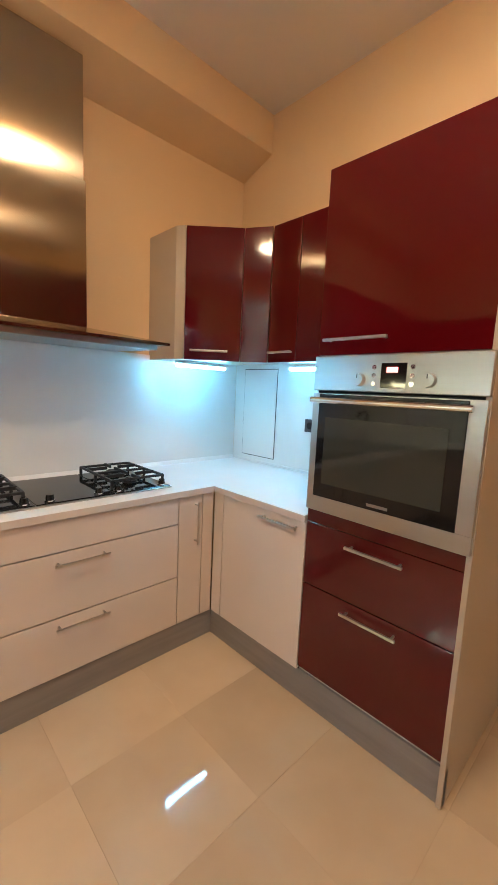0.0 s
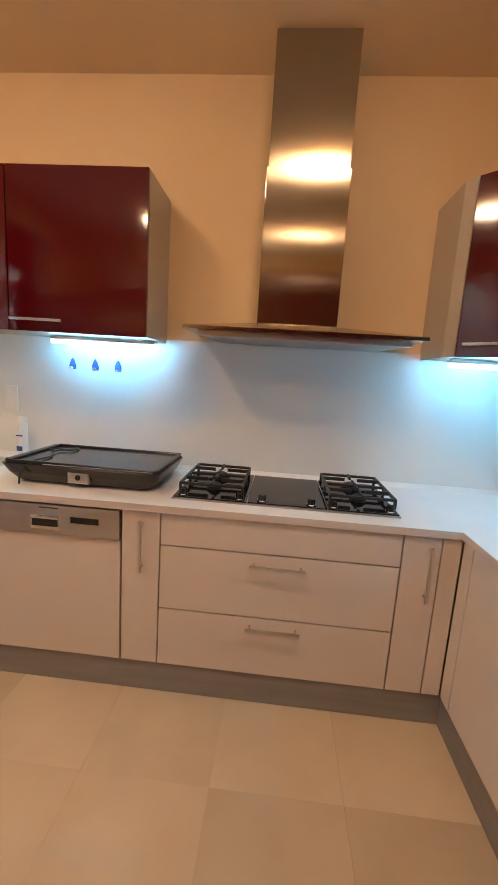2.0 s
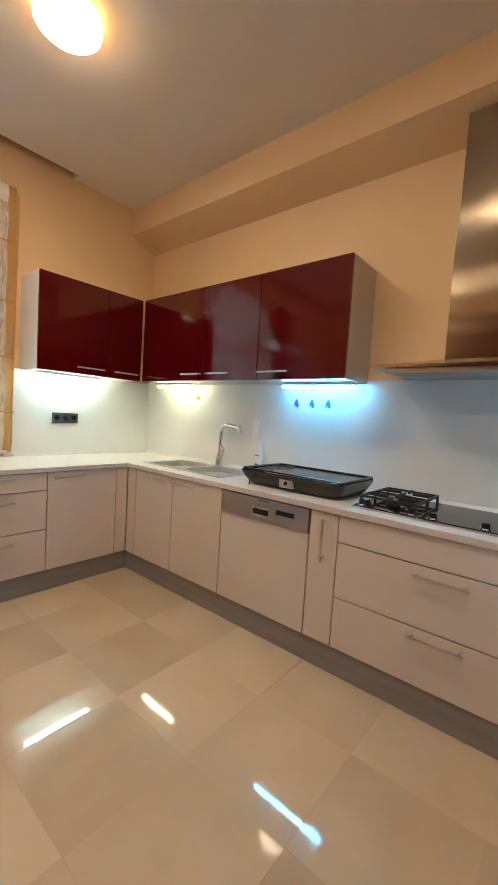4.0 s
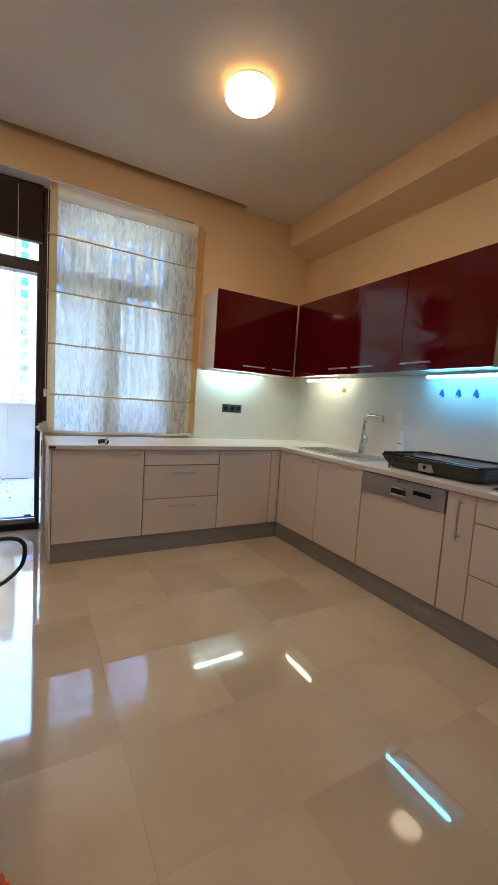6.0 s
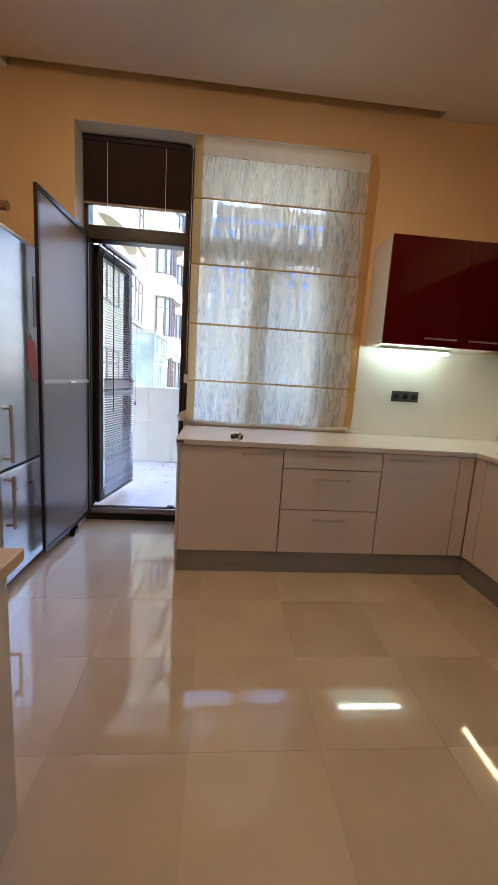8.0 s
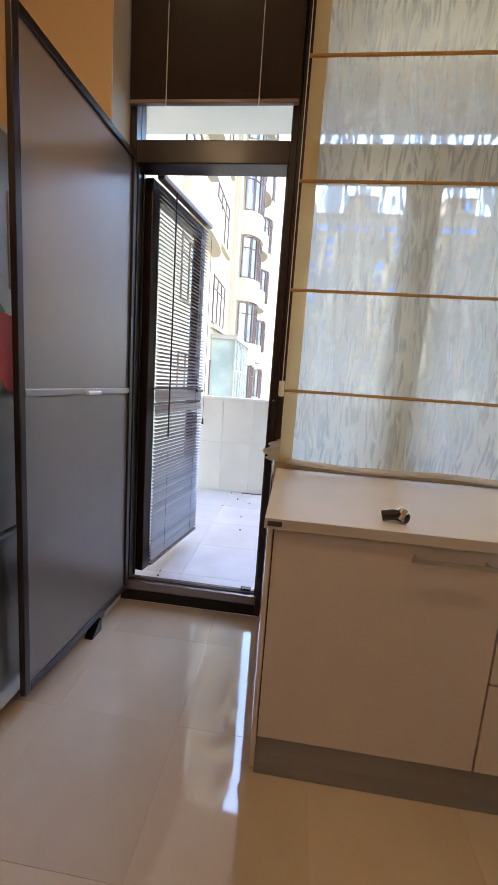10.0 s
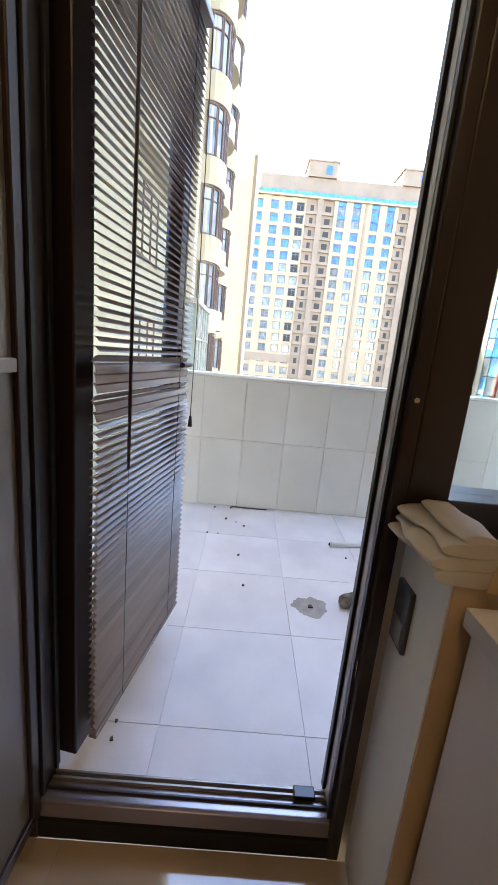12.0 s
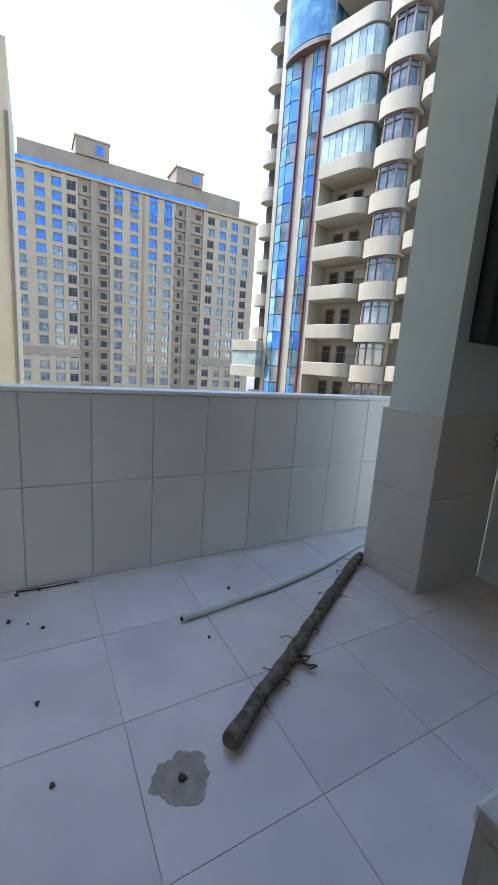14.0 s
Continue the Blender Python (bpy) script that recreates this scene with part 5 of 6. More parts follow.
            put(me_door, "balcony_door", t, pose(8.9, 1.42, z + 1.35, 0, 0, -90))
            if k % 2 == 0:
                part("air_conditioner", cuboid(9.6, 10.5, 1.1, 1.5, z + 1.6, z + 2.25, 0.03), M_winfr, t, **L)
        # bay with window
        put(win, "window", t, pose(12.45, -0.80, z + 1.65, 0, 0, -90))
        put(win_s, "side_window", t, pose(13.41, -0.44, z + 1.65, 0, 0, -40))
        put(win_s, "side_window", t, pose(11.49, -0.44, z + 1.65, 0, 0, -140))
        part("bay", arc_strip(11.0, 13.9, 1.0, z - 0.5, z + 0.765, 16), M_pale, t, **L)
        part("balcony", arc_strip(14.0, 17.6, 1.0, z - 0.25, z + 0.85), M_pale, t, **L)
        part("recess", cuboid(14.3, 17.3, 1.45, 1.51, z + 0.9, z + 2.6), M_bglass, t, **L)
    part("bay_core", arc_strip(11.3, 13.6, 0.42, -30, 62, 12), M_pale, t, **L)
    for z0 in (0.0, -3.05):
        part("box_balcony", cuboid(5.9, 10.6, -1.3, 1.6, z0 - 2.1, z0 - 1.0, 0.05), M_pale, t, **L)
    part("corner_balcony", cuboid(-2.2, 1.3, -1.2, 1.0, 0.1, 1.2, 0.05), M_pale, t, **L)
    part("corner_glazing", cuboid(-2.1, 1.2, -1.1, 1.0, 1.2, 2.6), M_bglass, t, "pale green balcony glazing", **L)
    part("corner_balcony", cuboid(-2.2, 1.3, -1.2, 1.0, 2.6, 3.6, 0.05), M_pale, t, **L)


tower()


def side_block():
    """The neighbouring block along the south side, seen at a slant."""
    Y = -5.1
    t = thing("neighbour_block", (-16, Y, 0), "pale yellow neighbouring block with curved bays and balconies", "building")
    part("core", cuboid(-30, OX - 0.21, Y - 12, Y, -30, 40), M_yellow, t)
    part("end_block", cuboid(-52, -38, -12, -3.15, -30, 21.4), M_yellow, t)
    part("drain_pipe", rod((-37.9, -3.3, -30), (-37.9, -3.3, 17), 0.12, 8), M_taupe, t)
    S = 3.05
    win = face_mesh(1.15, 1.9, (M_nglass, M_brfr), 1, 0.06, 0.1)
    win_s = face_mesh(0.44, 1.9, (M_nglass, M_brfr), 0, 0.05, 0.1)
    big = face_mesh(2.2, 1.7, (M_nglass, M_brfr), 2, 0.06, 0.1)

    def bulge(x0, x1, d, z0, z1, n=12):
        c, hw = (x0 + x1) / 2, (x1 - x0) / 2
        pts = [(c + hw * math.cos(math.pi * k / n), Y + d * math.sin(math.pi * k / n) ** 0.7) for k in range(n + 1)]
        return prism(pts, z0, z1)
    part("pilaster", cuboid(-19.3, -18.6, Y, Y + 0.22, -30, 40), M_yellow, t)
    for k in range(-2, 10):
        z = 1.05 + S * k
        for x0, x1 in ((-22.9, -20.5), (-28.4, -26.2)):
            part("bay", bulge(x0, x1, 1.0, z - 2.05, z - 0.98), M_yellow, t)
            part("bay_core", bulge(x0 + 0.1, x1 - 0.1, 0.80, z - 0.98, z + 1.0), M_yellow, t)
            c = (x0 + x1) / 2
            put(win_s, "side_window", t, pose(c + 1.10 + 16, Y + 0.37 - Y, z, 0, 0, 24))
            put(win_s, "side_window", t, pose(c + 0.79 + 16, Y + 0.70 - Y, z, 0, 0, 61))
            put(win, "window", t, pose(c + 16, Y + 0.91 - Y, z, 0, 0, 90))
        part("balcony", bulge(-26.0, -23.4, 1.0, z - 1.75, z - 0.75), M_yellow, t)
        # flat dark sheet paints the balcony's shaded depth on the solid core
        part("recess", cuboid(-25.7, -23.7, Y - 0.02, Y + 0.02, z - 0.7, z + 1.1), M_painted_shade, t)
        put(big, "window", t, pose(-16.4 + 16, Y + 0.04 - Y, z, 0, 0, 90))
        part("sill", cuboid(-17.7, -15.1, Y, Y + 0.16, z - 1.05, z - 0.92), M_yellow, t)
        if k >= 2:
            part("balcony", bulge(-15.0, -11.2, 0.5, z - 1.75, z - 0.6), M_yellow, t)
            part("air_conditioner", cuboid(-14.0, -13.1, Y, Y + 0.35, z + 0.2, z + 0.85, 0.03), M_winfr, t)
        put(big, "window", t, pose(-12.4 + 16, Y + 0.04 - Y, z, 0, 0, 90))
    part("glazed_balcony", cuboid(-19.0, -15.4, Y + 0.02, Y + 0.9, 0.2, 2.7), M_bglass, t, "glazed balcony in pale green glass")
    part("balcony_wall", cuboid(-19.06, -15.34, Y + 0.02, Y + 0.95, -0.9, 0.2), M_yellow, t)
    for k in range(6):
        x = -19.02 + k * 0.726
        part("mullion", cuboid(x - 0.03, x + 0.03, Y + 0.9, Y + 0.94, 0.2, 2.7), M_winfr, t)
    part("balcony_rail", cuboid(-19.05, -15.35, Y + 0.9, Y + 0.945, 1.55, 1.61), M_winfr, t)
    part("balcony_frame", cuboid(-19.1, -15.3, Y + 0.02, Y + 0.98, 2.7, 2.85), M_winfr, t)


side_block()

# ---------------------------------------------------------------- things on the worktop


def electric_grill():
    """A flat electric grill on the worktop: flared shell, raised rim, sunk plate."""
    t = thing("electric_grill", (-0.40, 0.33, ZT), "glossy black flat electric grill with a cable", "electric grill")
    x0, x1, y0, y1 = -0.755, -0.042, 0.095, 0.545
    bm = bmesh.new()
    rings = []
    for z, ins in ((ZT + 0.004, 0.06), (ZT + 0.016, 0.042), (ZT + 0.05, 0.018), (ZT + 0.080, 0.004), (ZT + 0.088, 0.0), (ZT + 0.092, 0.004)):
        ring = []
        for sx, sy in ((1, 1), (-1, 1), (-1, -1), (1, -1)):
            for k in range(6):
                a = math.atan2(sy, sx) - math.pi / 4 + math.pi / 2 * k / 5
                r = 0.045
                cx = (x1 - ins - r) if sx > 0 else (x0 + ins + r)
                iy = ins if sy < 0 else ins * 0.4
                cy = (y1 - iy - r) if sy > 0 else (y0 + iy + r)
                ring.append(bm.verts.new((cx + r * math.cos(a), cy + r * math.sin(a), z)))
        rings.append(ring)
    n = len(rings[0])
    for a, b in zip(rings, rings[1:]):
        for k in range(n):
            bm.faces.new((a[k], a[(k + 1) % n], b[(k + 1) % n], b[k]))
    bm.faces.new(rings[0])
    bm.faces.new(rings[-1])
    bmesh.ops.recalc_face_normals(bm, faces=bm.faces[:])
    part("body", bm, M_blackplastic, t)
    part("plate", cuboid(x0 + 0.05, x1 - 0.03, y0 + 0.03, y1 - 0.03, ZT + 0.0925, ZT + 0.0955, 0.001), mixed("hot_plate", (0.035, 0.035, 0.037), (0.05, 0.05, 0.052), 8, 0.16, r2=0.24), t, "dark grey glossy plate")
    for a in ((x0 + 0.03, x1 - 0.015, y0 + 0.012, y0 + 0.028), (x0 + 0.03, x1 - 0.015, y1 - 0.028, y1 - 0.012), (x0 + 0.015, x0 + 0.045, y0 + 0.03, y1 - 0.03), (x1 - 0.028, x1 - 0.012, y0 + 0.03, y1 - 0.03)):
        part("rim", cuboid(*a, ZT + 0.088, ZT + 0.106, 0.005), M_blackplastic, t, "raised glossy black rim")
    part("trim_strip", cuboid(x0 + 0.20, x1 - 0.03, y0 + 0.0085, y0 + 0.0115, ZT + 0.094, ZT + 0.0985, 0.001), M_chrome, t, "thin chrome strip")
    c = part("control", cuboid(-0.445, -0.350, y0 + 0.008, y0 + 0.06, ZT + 0.022, ZT + 0.074, 0.006), M_nickel, t, "silver thermostat socket")
    # dark disc on the solid block paints the shaded socket hole
    part("socket_hole", rod((-0.397, y0 + 0.0078, ZT + 0.05), (-0.397, y0 + 0.005, ZT + 0.05), 0.012, 14), M_dark, c)
    part("cable", tube([(-0.70, 0.40, ZT + 0.101), (-0.63, 0.47, ZT + 0.102), (-0.58, 0.46, ZT + 0.101), (-0.585, 0.40, ZT + 0.103), (-0.64, 0.38, ZT + 0.104), (-0.63, 0.30, ZT + 0.103), (-0.60, 0.24, ZT + 0.101), (-0.62, 0.13, ZT + 0.099), (-0.645, 0.093, ZT + 0.06), (-0.65, 0.085, ZT + 0.006)], 0.004, 6), M_cable, t)
    for fx in (x0 + 0.18, x1 - 0.14):
        for fy in (y0 + 0.12, y1 - 0.10):
            part("foot", rod((fx, fy, ZT), (fx, fy, ZT + 0.006), 0.012, 10), M_cable, t)


electric_grill()


def bottle():
    x, y = -0.945, 0.545
    t = thing("spray_bottle", (x, y, ZT), "white cylindrical bottle with blue print on the worktop", "bottle")
    part("body", rod((x, y, ZT), (x, y, ZT + 0.20), 0.027, 24), M_plast, t)
    part("cap", rod((x, y, ZT + 0.201), (x, y, ZT + 0.232), 0.026, 24, None, 0.023), M_plast, t)
    for z0, z1, w in ((0.05, 0.075, 0.016), (0.13, 0.137, 0.018)):
        part("print", cuboid(x - w, x + w, y - 0.0285, y - 0.0265, ZT + z0, ZT + z1), M_blue_ink, t, "blue print bar")


M_blue_ink, _, _ = base_mat("blue_print", (0.03, 0.06, 0.25), 0.4)
M_hookblue, _, _ = base_mat("blue_hook_plastic", (0.06, 0.12, 0.45), 0.3)
bottle()
for hx in (-0.693, -0.567, -0.441):
    hk = thing("wall_hook", (hx, 0.614, 1.37), "small blue drop-shaped stick-on hook", "hook", "hooks on the splashback")
    part("plate", prism([(hx - 0.017, 1.352), (hx + 0.017, 1.352), (hx + 0.019, 1.372), (hx + 0.009, 1.40), (hx, 1.412), (hx - 0.009, 1.40), (hx - 0.019, 1.372)], 0.611, 0.6155, "y", 0.0015), M_hookblue, hk)
    part("peg", tube([(hx, 0.611, 1.36), (hx, 0.598, 1.352), (hx, 0.594, 1.365)], 0.004, 8), M_plast, hk)
sw = thing("switch_plate", (-1.045, 0.614, 1.17), "white blank switch plate on the splashback", "switch")
part("plate", cuboid(-1.08, -1.01, 0.606, 0.6155, 1.10, 1.24, 0.003), M_plast, sw)
pd = thing("pendant", (-1.72, 0.60, 1.40), "small amber tag hanging below the wall unit", "tag")
part("tag", rod((-1.72, 0.607, 1.40), (-1.72, 0.6155, 1.40), 0.020, 16), mixed("amber", (0.5, 0.27, 0.03), (0.6, 0.33, 0.05), 20, 0.3), pd)
part("clip", cuboid(-1.727, -1.713, 0.606, 0.612, 1.418, 1.445, 0.002), M_nickel, pd)

kn = thing("tap_knob", (-1.872, -1.53, ZT), "small dark and silver metal part lying on the worktop", "metal part")
part("body", tube([(-1.872, -1.565, ZT + 0.016), (-1.868, -1.53, ZT + 0.024), (-1.875, -1.495, ZT + 0.014)], 0.016, 8), M_blackplastic, kn)
part("ring", rod((-1.862, -1.52, ZT + 0.012), (-1.872, -1.505, ZT + 0.04), 0.013, 12), M_chrome, kn)

# folded cloth on the sill end, socket on the wall end
cl = thing("folded_cloth", (-2.55, -1.86, WS), "crumpled cream curtain cloth bundled on the sill", "cloth")


def fold(x0, x1, front, back, z0, thick, seed):
    """One fold of crumpled cloth: a flattened roll with a rounded front edge, uneven along its length."""
    bm = bmesh.new()
    rings = []
    n, m = 26, 28
    for i in range(n + 1):
        x = x0 + (x1 - x0) * i / n
        k = Vector((x * 9, seed, 0))
        f = front + 0.020 * noise.noise(k * 0.6) - 0.008 * math.sin(i * 0.22 + seed)
        h = thick * (1 + 0.35 * noise.noise(k * 2.3))
        zc = z0 + h / 2 + 0.004 * (1 + noise.noise(k * 1.7))
        ring = []
        for q in range(m):
            a = 2 * math.pi * q / m
            y = (f + back) / 2 - math.cos(a) * abs(math.cos(a)) ** -0.4 * (back - f) / 2 if abs(math.cos(a)) > 1e-6 else (f + back) / 2
            z = zc + math.sin(a) * h / 2 + 0.004 * noise.noise(Vector((x * 26, y * 30, seed)))
            ring.append(bm.verts.new((x, y, max(z, z0))))
        rings.append(ring)
    for a, b in zip(rings, rings[1:]):
        for q in range(m):
            bm.faces.new((a[q], a[(q + 1) % m], b[(q + 1) % m], b[q])).smooth = True
    bm.faces.new(rings[0])
    bm.faces.new(rings[-1])
    bmesh.ops.recalc_face_normals(bm, faces=bm.faces[:])
    return bm


for x0, x1, f, b, z, h, sd in ((-2.642, -2.458, -1.945, -1.80, WS + 0.001, 0.022, 1.0), (-2.640, -2.462, -1.952, -1.82, WS + 0.022, 0.024, 4.0), (-2.636, -2.465, -1.93, -1.83, WS + 0.044, 0.020, 7.5), (-2.625, -2.470, -1.915, -1.85, WS + 0.063, 0.014, 11.0)):
    part("fold", fold(x0, x1, f, b, z, h, sd), M_header, cl)
es2 = thing("wall_socket", (-2.60, -1.912, 0.72), "dark grey double socket on the wall end", "socket")
part("plate", cuboid(-2.632, -2.568, -1.917, -1.9055, 0.655, 0.785, 0.004), M_socket, es2)
part("insert", cuboid(-2.622, -2.578, -1.9195, -1.9172, 0.665, 0.715, 0.002), M_seal, es2)

# fridge decorations and the shelf above
fp = thing("fridge_poster", (-1.494, -2.93, 1.1), "fruit and vegetable poster on the fridge side", "poster")
part("sheet", cuboid(-1.4985, -1.4965, -3.10, -2.862, 0.86, 1.48), mixed("poster_paper", (0.72, 0.60, 0.40), (0.80, 0.70, 0.5), 6, 0.5), fp)
r = random.Random(3)
for k in range(7):
    z = 0.92 + k * 0.078
    m = base_mat("fruit_print", ((0.55, 0.10, 0.04), (0.65, 0.40, 0.05), (0.20, 0.35, 0.06), (0.6, 0.2, 0.05))[k % 4], 0.5)[0]
    for y in (-2.90, -2.97, -3.04):
        part("fruit_print", rod((-1.4966, y + r.uniform(-0.01, 0.01), z), (-1.4958, y, z), 0.022 + r.uniform(-0.006, 0.004), 14), m, fp)
part("title_bar", cuboid(-1.4966, -1.4958, -3.09, -2.875, 1.43, 1.465), base_mat("orange_print", (0.75, 0.35, 0.04), 0.5)[0], fp)
st = thing("strawberry_sticker", (-1.95, -2.735, 1.3), "red strawberry sticker on the fridge door", "sticker")
M_straw = base_mat("strawberry_red", (0.62, 0.12, 0.12), 0.35)[0]
part("berry", prism([(-1.93, 1.36), (-1.86, 1.375), (-1.83, 1.34), (-1.835, 1.25), (-1.87, 1.17), (-1.90, 1.13), (-1.935, 1.12), (-1.95, 1.16), (-1.955, 1.28)], -2.7375, -2.7355, "y"), M_straw, st)
part("leaf", prism([(-1.90, 1.37), (-1.87, 1.40), (-1.88, 1.38), (-1.85, 1.385), (-1.87, 1.365)], -2.7372, -2.7352, "y"), base_mat("leaf_green", (0.10, 0.2, 0.08), 0.4)[0], st)
bk = thing("wicker_basket", (-1.62, -3.05, 1.907), "pale wicker basket on top of the fridge", "basket")
M_wick = mixed("wicker", (0.55, 0.42, 0.28), (0.65, 0.52, 0.36), 60, 0.6, bump=0.5, bscale=150)
for k in range(7):
    rr = 0.155 + 0.012 * math.sin(k * 0.9)
    part("weave", tube([(-1.68 + rr * math.cos(a), -3.02 + rr * math.sin(a), 1.92 + k * 0.022) for a in [2 * math.pi * j / 12 for j in range(13)]], 0.012, 6), M_wick, bk)
ws = thing("wooden_pole", (-1.9, -3.0, 2.2), "short round wooden curtain pole on the south wall", "pole")
part("pole", rod((-2.15, SY + 0.001, 2.16), (-2.15, -2.97, 2.16), 0.028, 16), mixed("pole_wood", (0.25, 0.15, 0.07), (0.32, 0.2, 0.1), 5, 0.4, stretch=(1, 1, 8)), ws)
ac = thing("air_conditioner", (-1.4, SY, 2.4), "dark beige air-conditioner high on the south wall", "air conditioner")
part("case", cuboid(-1.95, -1.10, SY + 0.001, -3.18, 2.42, 2.72, 0.03), M_champ, ac)
part("flap", cuboid(-1.92, -1.13, -3.185, -3.17, 2.43, 2.48, 0.004), M_carc, ac)

# cables over the table edge
cb = thing("cable_bundle", (-0.1, -2.12, 0.8), "loose black and beige cables hanging over the table edge", "cable")
for i, (mat, pts, rr) in enumerate((
    (M_cable, [(-0.05, -2.35, 0.785), (-0.02, -2.17, 0.79), (-0.05, -2.06, 0.805), (-0.075, -2.01, 0.78), (-0.085, -2.01, 0.72), (-0.06, -2.04, 0.69), (0.02, -2.08, 0.70), (0.10, -2.10, 0.73)], 0.006),
    (M_cable, [(-0.02, -2.3, 0.785), (-0.06, -2.10, 0.78), (-0.07, -2.075, 0.62), (-0.03, -2.08, 0.42), (0.02, -2.08, 0.25), (0.08, -2.075, 0.10), (0.10, -2.07, 0.008)], 0.006),
    (M_cablew, [(0.0, -2.3, 0.785), (-0.10, -2.10, 0.78), (-0.12, -2.09, 0.66), (-0.10, -2.085, 0.50), (-0.02, -2.08, 0.44), (0.03, -2.07, 0.30)], 0.007),
    (M_cablew, [(0.05, -2.25, 0.785), (-0.02, -2.10, 0.775), (-0.05, -2.07, 0.55), (-0.12, -2.08, 0.38), (-0.14, -2.075, 0.33)], 0.006),
    (M_cable, [(0.2, -2.3, 0.785), (0.16, -2.10, 0.78), (0.14, -2.075, 0.5), (0.18, -2.07, 0.2), (0.17, -2.05, 0.03)], 0.005))):
    part("cable", tube(pts, rr, 8), mat, cb)
part("plug", tube([(0.17, -2.05, 0.05), (0.165, -2.045, 0.02), (0.17, -2.03, 0.013)], 0.013, 8), M_orange, cb, "orange plug")

# ---------------------------------------------------------------- litter on the balcony
M_pipew = mixed("white_pipe", (0.62, 0.64, 0.60), (0.70, 0.71, 0.68), 8, 0.4)
M_lag = mixed("dirty_lagging", (0.085, 0.066, 0.048), (0.23, 0.19, 0.15), 30, 0.95, bump=1.0, bscale=160)
pp = thing("plastic_pipe", (-4.3, -1.2, BZ), "white plastic water pipe lying on the balcony floor", "pipe")
zz = BZ + 0.0165
part("pipe", tube([(-4.258, -1.632, zz), (-4.29, -1.35, zz), (-4.335, -1.02, zz), (-4.42, -0.65, zz), (-4.55, -0.26, zz), (-4.62, 0.1, zz)], 0.016, 12), M_pipew, pp)
# pipe end is closed; a dark disc paints the shade inside it
part("bore", rod((-4.2578, -1.633, zz), (-4.2572, -1.6385, zz), 0.0095, 12), M_dark, pp)
lg = thing("lagged_pipe", (-4.0, -1.05, BZ), "old pipe wrapped in dirty grey lagging on the floor", "pipe")
r = random.Random(12)
a, b = Vector((-3.617, -1.70, BZ + 0.034)), Vector((-4.41, -0.40, BZ + 0.03))
pts = [a.lerp(b, k / 14) + Vector((r.uniform(-0.006, 0.006), r.uniform(-0.006, 0.006), 0)) for k in range(15)]
bm = tube(pts, 0.03, 14, None, lambda u: 0.0275 + 0.0015 * math.sin(u * 61) + 0.0018 * math.sin(u * 23 + 1))
for v in bm.verts:
    v.co += Vector((noise.noise(v.co * 70), noise.noise(v.co * 70 + Vector((9, 0, 0))), noise.noise(v.co * 70 + Vector((0, 9, 0))))) * 0.004
part("lagging", bm, M_lag, lg)
for k in range(16):
    u = r.uniform(0.05, 0.95)
    c = a.lerp(b, u)
    side = Vector((0.85, 0.52, 0)) * r.choice((-1, 1))
    p1 = c + side * 0.028
    p2 = p1 + side * r.uniform(0.01, 0.035) + Vector((0, 0, r.uniform(-0.01, 0.015)))
    p3 = p2 + Vector((r.uniform(-0.03, 0.03), r.uniform(-0.03, 0.03), -0.012))
    p3.z = max(p3.z, BZ + 0.004)
    part("loose_wire", tube([p1, p2, p3], 0.0022, 5), M_lag if k % 4 else M_pipew, lg)
for k in range(5):
    c = a.lerp(b, 0.31) + Vector((0.045 + r.uniform(-0.02, 0.03), 0.02 + r.uniform(-0.02, 0.02), -0.02 + r.uniform(0, 0.012)))
    part("tuft", tube([c, c + Vector((r.uniform(-0.03, 0.03), r.uniform(-0.03, 0.03), 0.008)), c + Vector((r.uniform(-0.04, 0.04), r.uniform(-0.04, 0.04), 0))], 0.004, 5), M_lag, lg)


def flake(x, y, s, mat, seed, parent=None):
    """An irregular thin chip lying on the floor."""
    q = random.Random(seed)
    pts = [(x + s * q.uniform(0.6, 1.1) * math.cos(k * 1.047), y + s * q.uniform(0.4, 1.0) * math.sin(k * 1.047)) for k in range(6)]
    return prism(pts, BZ + 0.0015, BZ + 0.004 + s * 0.25)


M_chip = mixed("dark_debris", (0.04, 0.03, 0.022), (0.09, 0.07, 0.055), 60, 0.9)
for k, (x, y, s) in enumerate(((-4.544, -2.322, 0.018), (-4.422, -1.32, 0.020), (-4.038, -2.217, 0.014), (-3.733, -2.183, 0.015), (-4.112, -1.56, 0.012), (-4.449, -2.193, 0.014), (-4.303, -2.43, 0.012), (-2.935, -2.564, 0.012), (-2.876, -2.558, 0.011),
                               (-4.75, -2.30, 0.016), (-4.76, -2.20, 0.012), (-4.74, -2.42, 0.015), (-4.30, -2.36, 0.008), (-4.50, -2.25, 0.010), (-3.60, -1.855, 0.020))):
    tagged(part("debris", flake(x, y, s * 0.75, M_chip, k), M_chip), "small dark chip of debris on the balcony floor", "debris", "debris on the balcony")
tw = thing("twig", (-4.76, -2.2, BZ), "thin dry twig lying along the parapet foot", "twig")
part("stem", tube([(-4.775, -2.30, BZ + 0.006), (-4.765, -2.16, BZ + 0.007), (-4.77, -2.02, BZ + 0.005)], 0.004, 6), M_chip, tw)
# damp stain: thin film with a ragged outline
q = random.Random(5)
pts = []
for k in range(40):
    a2 = 2 * math.pi * k / 40
    rr = 1 + 0.10 * math.sin(3 * a2 + 1) + 0.07 * math.sin(7 * a2) + q.uniform(-0.07, 0.07)
    pts.append((-3.606 + 0.075 * rr * math.cos(a2), -1.855 + 0.082 * rr * math.sin(a2)))
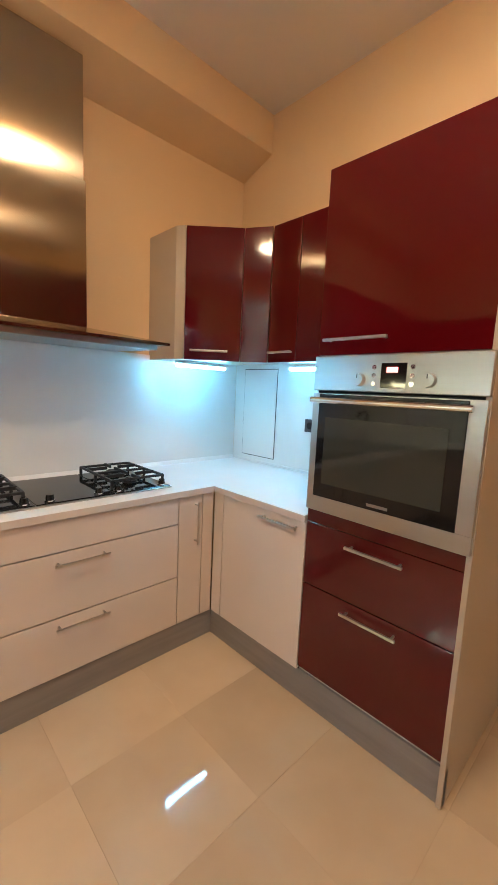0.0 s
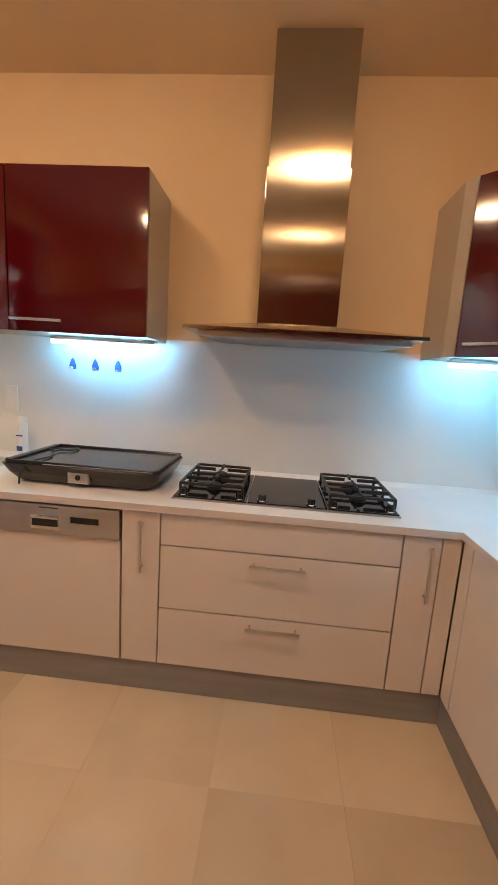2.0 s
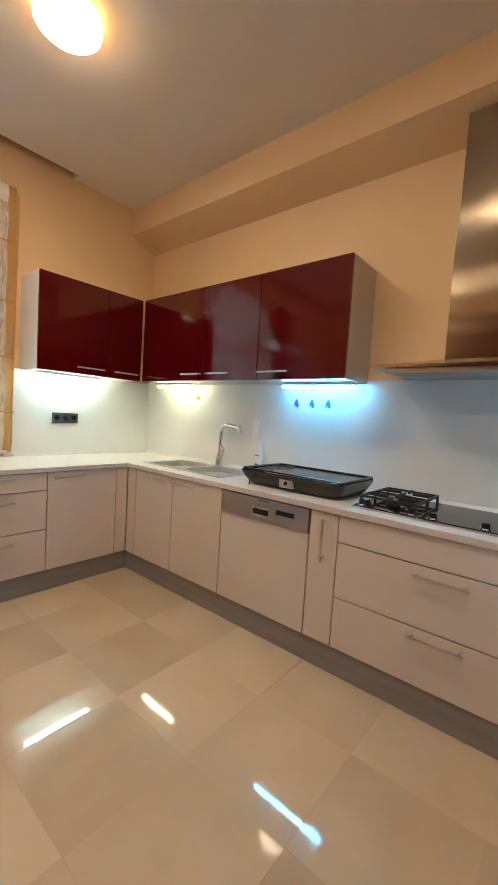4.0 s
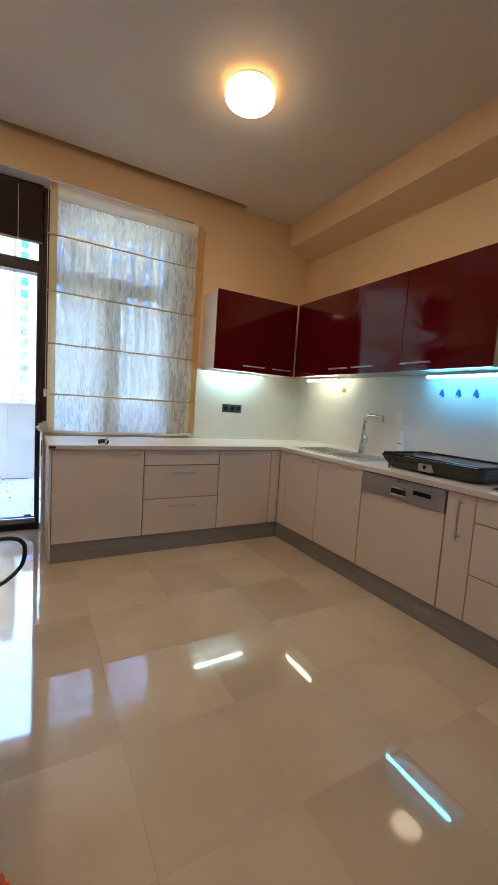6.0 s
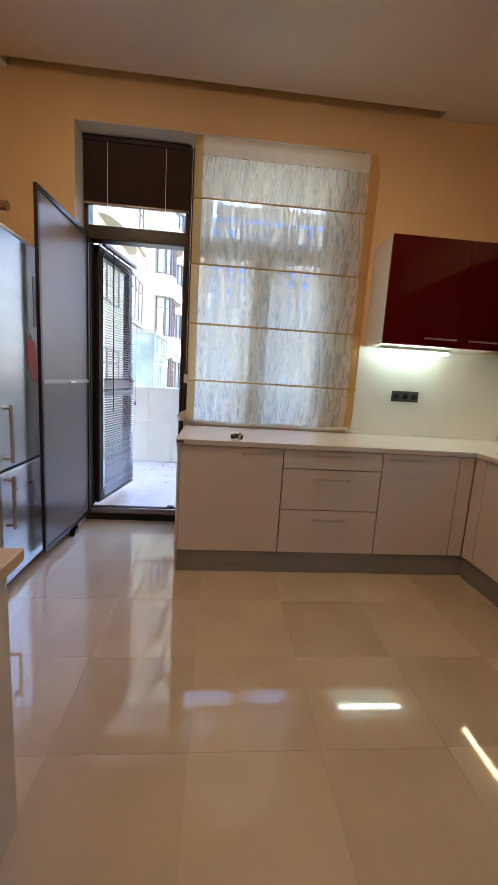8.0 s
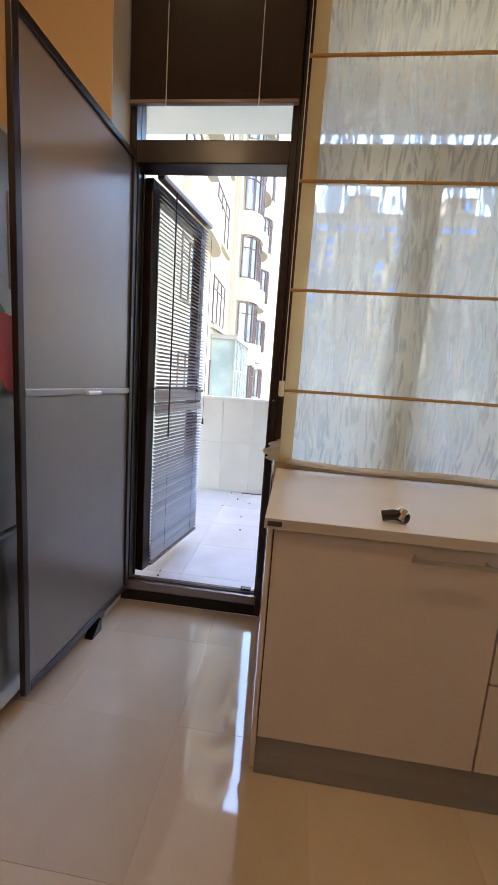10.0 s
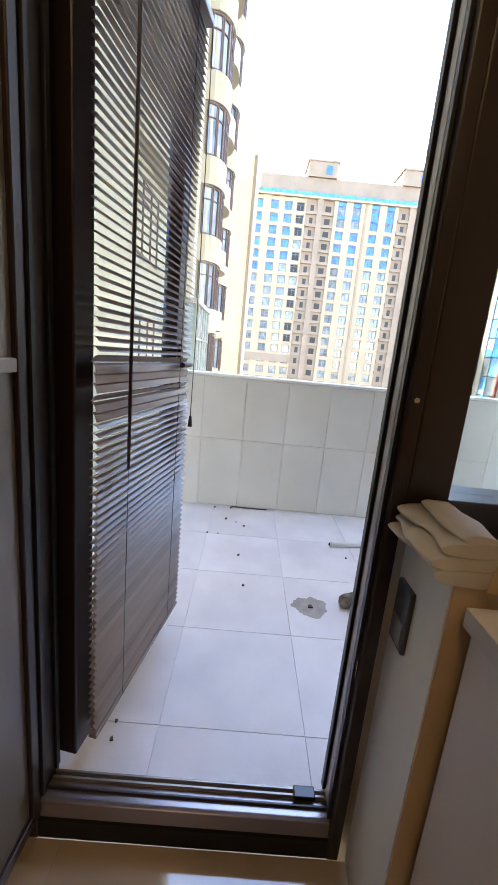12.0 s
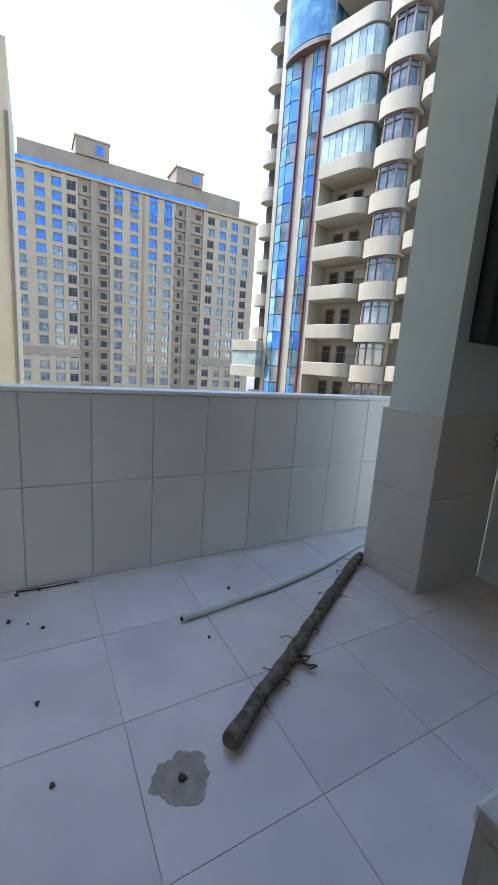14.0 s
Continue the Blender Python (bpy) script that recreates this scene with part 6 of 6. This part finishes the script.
tagged(part("damp_stain", prism(pts, BZ + 0.0006, BZ + 0.0014), mixed("stain_film", (0.28, 0.235, 0.195), (0.36, 0.305, 0.26), 25, 0.5)), "dried beige paint stain on the balcony tile", "stain")
# fixtures on the pillar
gb = thing("shutter_box", (-3.95, -0.08, 1.38), "dark metal box mounted on the pillar", "box")
part("case", cuboid(-3.989, -3.90, -0.305, 0.15, 1.385, 2.6, 0.006), mixed("dark_metal", (0.014, 0.014, 0.015), (0.02, 0.02, 0.021), 5, 0.5), gb)
vt = thing("outdoor_tap", (-3.96, 0.03, 1.22), "old metal tap on the pillar with a loose wire", "tap")
part("stub", rod((-3.99, 0.02, 1.225), (-3.93, 0.02, 1.225), 0.010, 10), M_nickel, vt)
part("valve", rod((-3.935, -0.015, 1.225), (-3.935, 0.06, 1.235), 0.014, 10), M_nickel, vt)
part("wire", tube([(-3.97, 0.09, 1.02), (-3.955, 0.06, 0.95), (-3.96, 0.03, 0.90), (-3.955, 0.06, 0.87), (-3.96, 0.045, 0.83)], 0.003, 6), M_cable, vt)

# ---------------------------------------------------------------- floors
setting("floor", cuboid(FX1 - 0.002, EX, SY, NY, -0.2, -0.003), M_grout, "grout bed of the polished tile floor", "floor")
FLOOR = bpy.data.objects["floor"]
TS = 0.4475


def tile_mesh(name, sx, sy, h, bev, mat):
    bm = cuboid(-sx / 2, sx / 2, -sy / 2, sy / 2, -h, 0)
    bmesh.ops.bevel(bm, geom=[e for e in bm.edges if all(v.co.z > -h / 2 for v in e.verts)], offset=bev, segments=1, affect="EDGES")
    me = bpy.data.meshes.new(name)
    bm.to_mesh(me)
    bm.free()
    me.materials.append(mat)
    return me


def lay(parent, name, x_lines, y_lines, z, gap, h, bev, mat, rng):
    cache = {}
    for x0, x1 in zip(x_lines, x_lines[1:]):
        for y0, y1 in zip(y_lines, y_lines[1:]):
            key = (round(x1 - x0, 4), round(y1 - y0, 4))
            if key not in cache:
                cache[key] = tile_mesh(name, key[0] - gap, key[1] - gap, h, bev, mat)
            ob = new(name, cache[key])
            ob.parent = parent
            ob.matrix_basis = pose((x0 + x1) / 2, (y0 + y1) / 2, z + rng.uniform(-0.0003, 0.0003), rng.uniform(-0.03, 0.03), rng.uniform(-0.03, 0.03), 0)


def lines(a, step, lo, hi):
    k0, k1 = math.ceil((lo + 0.02 - a) / step), math.floor((hi - 0.02 - a) / step)
    return [lo] + [a + k * step for k in range(k0, k1 + 1)] + [hi]


rng = random.Random(4)
lay(FLOOR, "tile", lines(0.300, TS, FX1 - 0.002, EX), lines(-0.36, TS, SY, 0.10), 0.0, 0.0005, 0.003, 0.0002, M_tile, rng)

# balcony floor and parapet
setting("balcony_floor", cuboid(BX, TX0 - 0.001, -5.09, 1.6, -0.2, BZ - 0.004), M_bgrout, "grouted slab of the tiled balcony floor", "floor")
lay(bpy.data.objects["balcony_floor"], "tile", lines(-2.936, 0.4555, BX, TX0 - 0.001), lines(-1.970, 0.461, -5.09, 1.6), BZ, 0.0022, 0.004, 0.0005, M_btile, rng)
bpar = setting("parapet", cuboid(BX - 0.16, BX - 0.008, -5.09, 1.6, -0.6, 1.015), M_bgrout, "grey-beige tiled balcony parapet", "parapet")


def wall_tiles(parent, ys, zs):
    cache = {}
    for y0, y1 in zip(ys, ys[1:]):
        for z0, z1 in zip(zs, zs[1:]):
            key = (round(y1 - y0, 4), round(z1 - z0, 4))
            if key not in cache:
                cache[key] = tile_mesh("tile", key[1] - 0.003, key[0] - 0.003, 0.0075, 0.001, M_ptile)
            ob = new("tile", cache[key])
            ob.parent = parent
            ob.matrix_basis = pose(BX + rng.uniform(-0.0005, 0.0005), (y0 + y1) / 2, (z0 + z1) / 2, 0, 90, 0)


wall_tiles(bpar, lines(-1.638, 0.31, -5.09, 1.6), [BZ, 0.558, 1.012])
part("coping", cuboid(BX - 0.17, BX + 0.012, -5.09, 1.6, 1.016, 1.036, 0.003), M_white, bpar, "white coping strip")
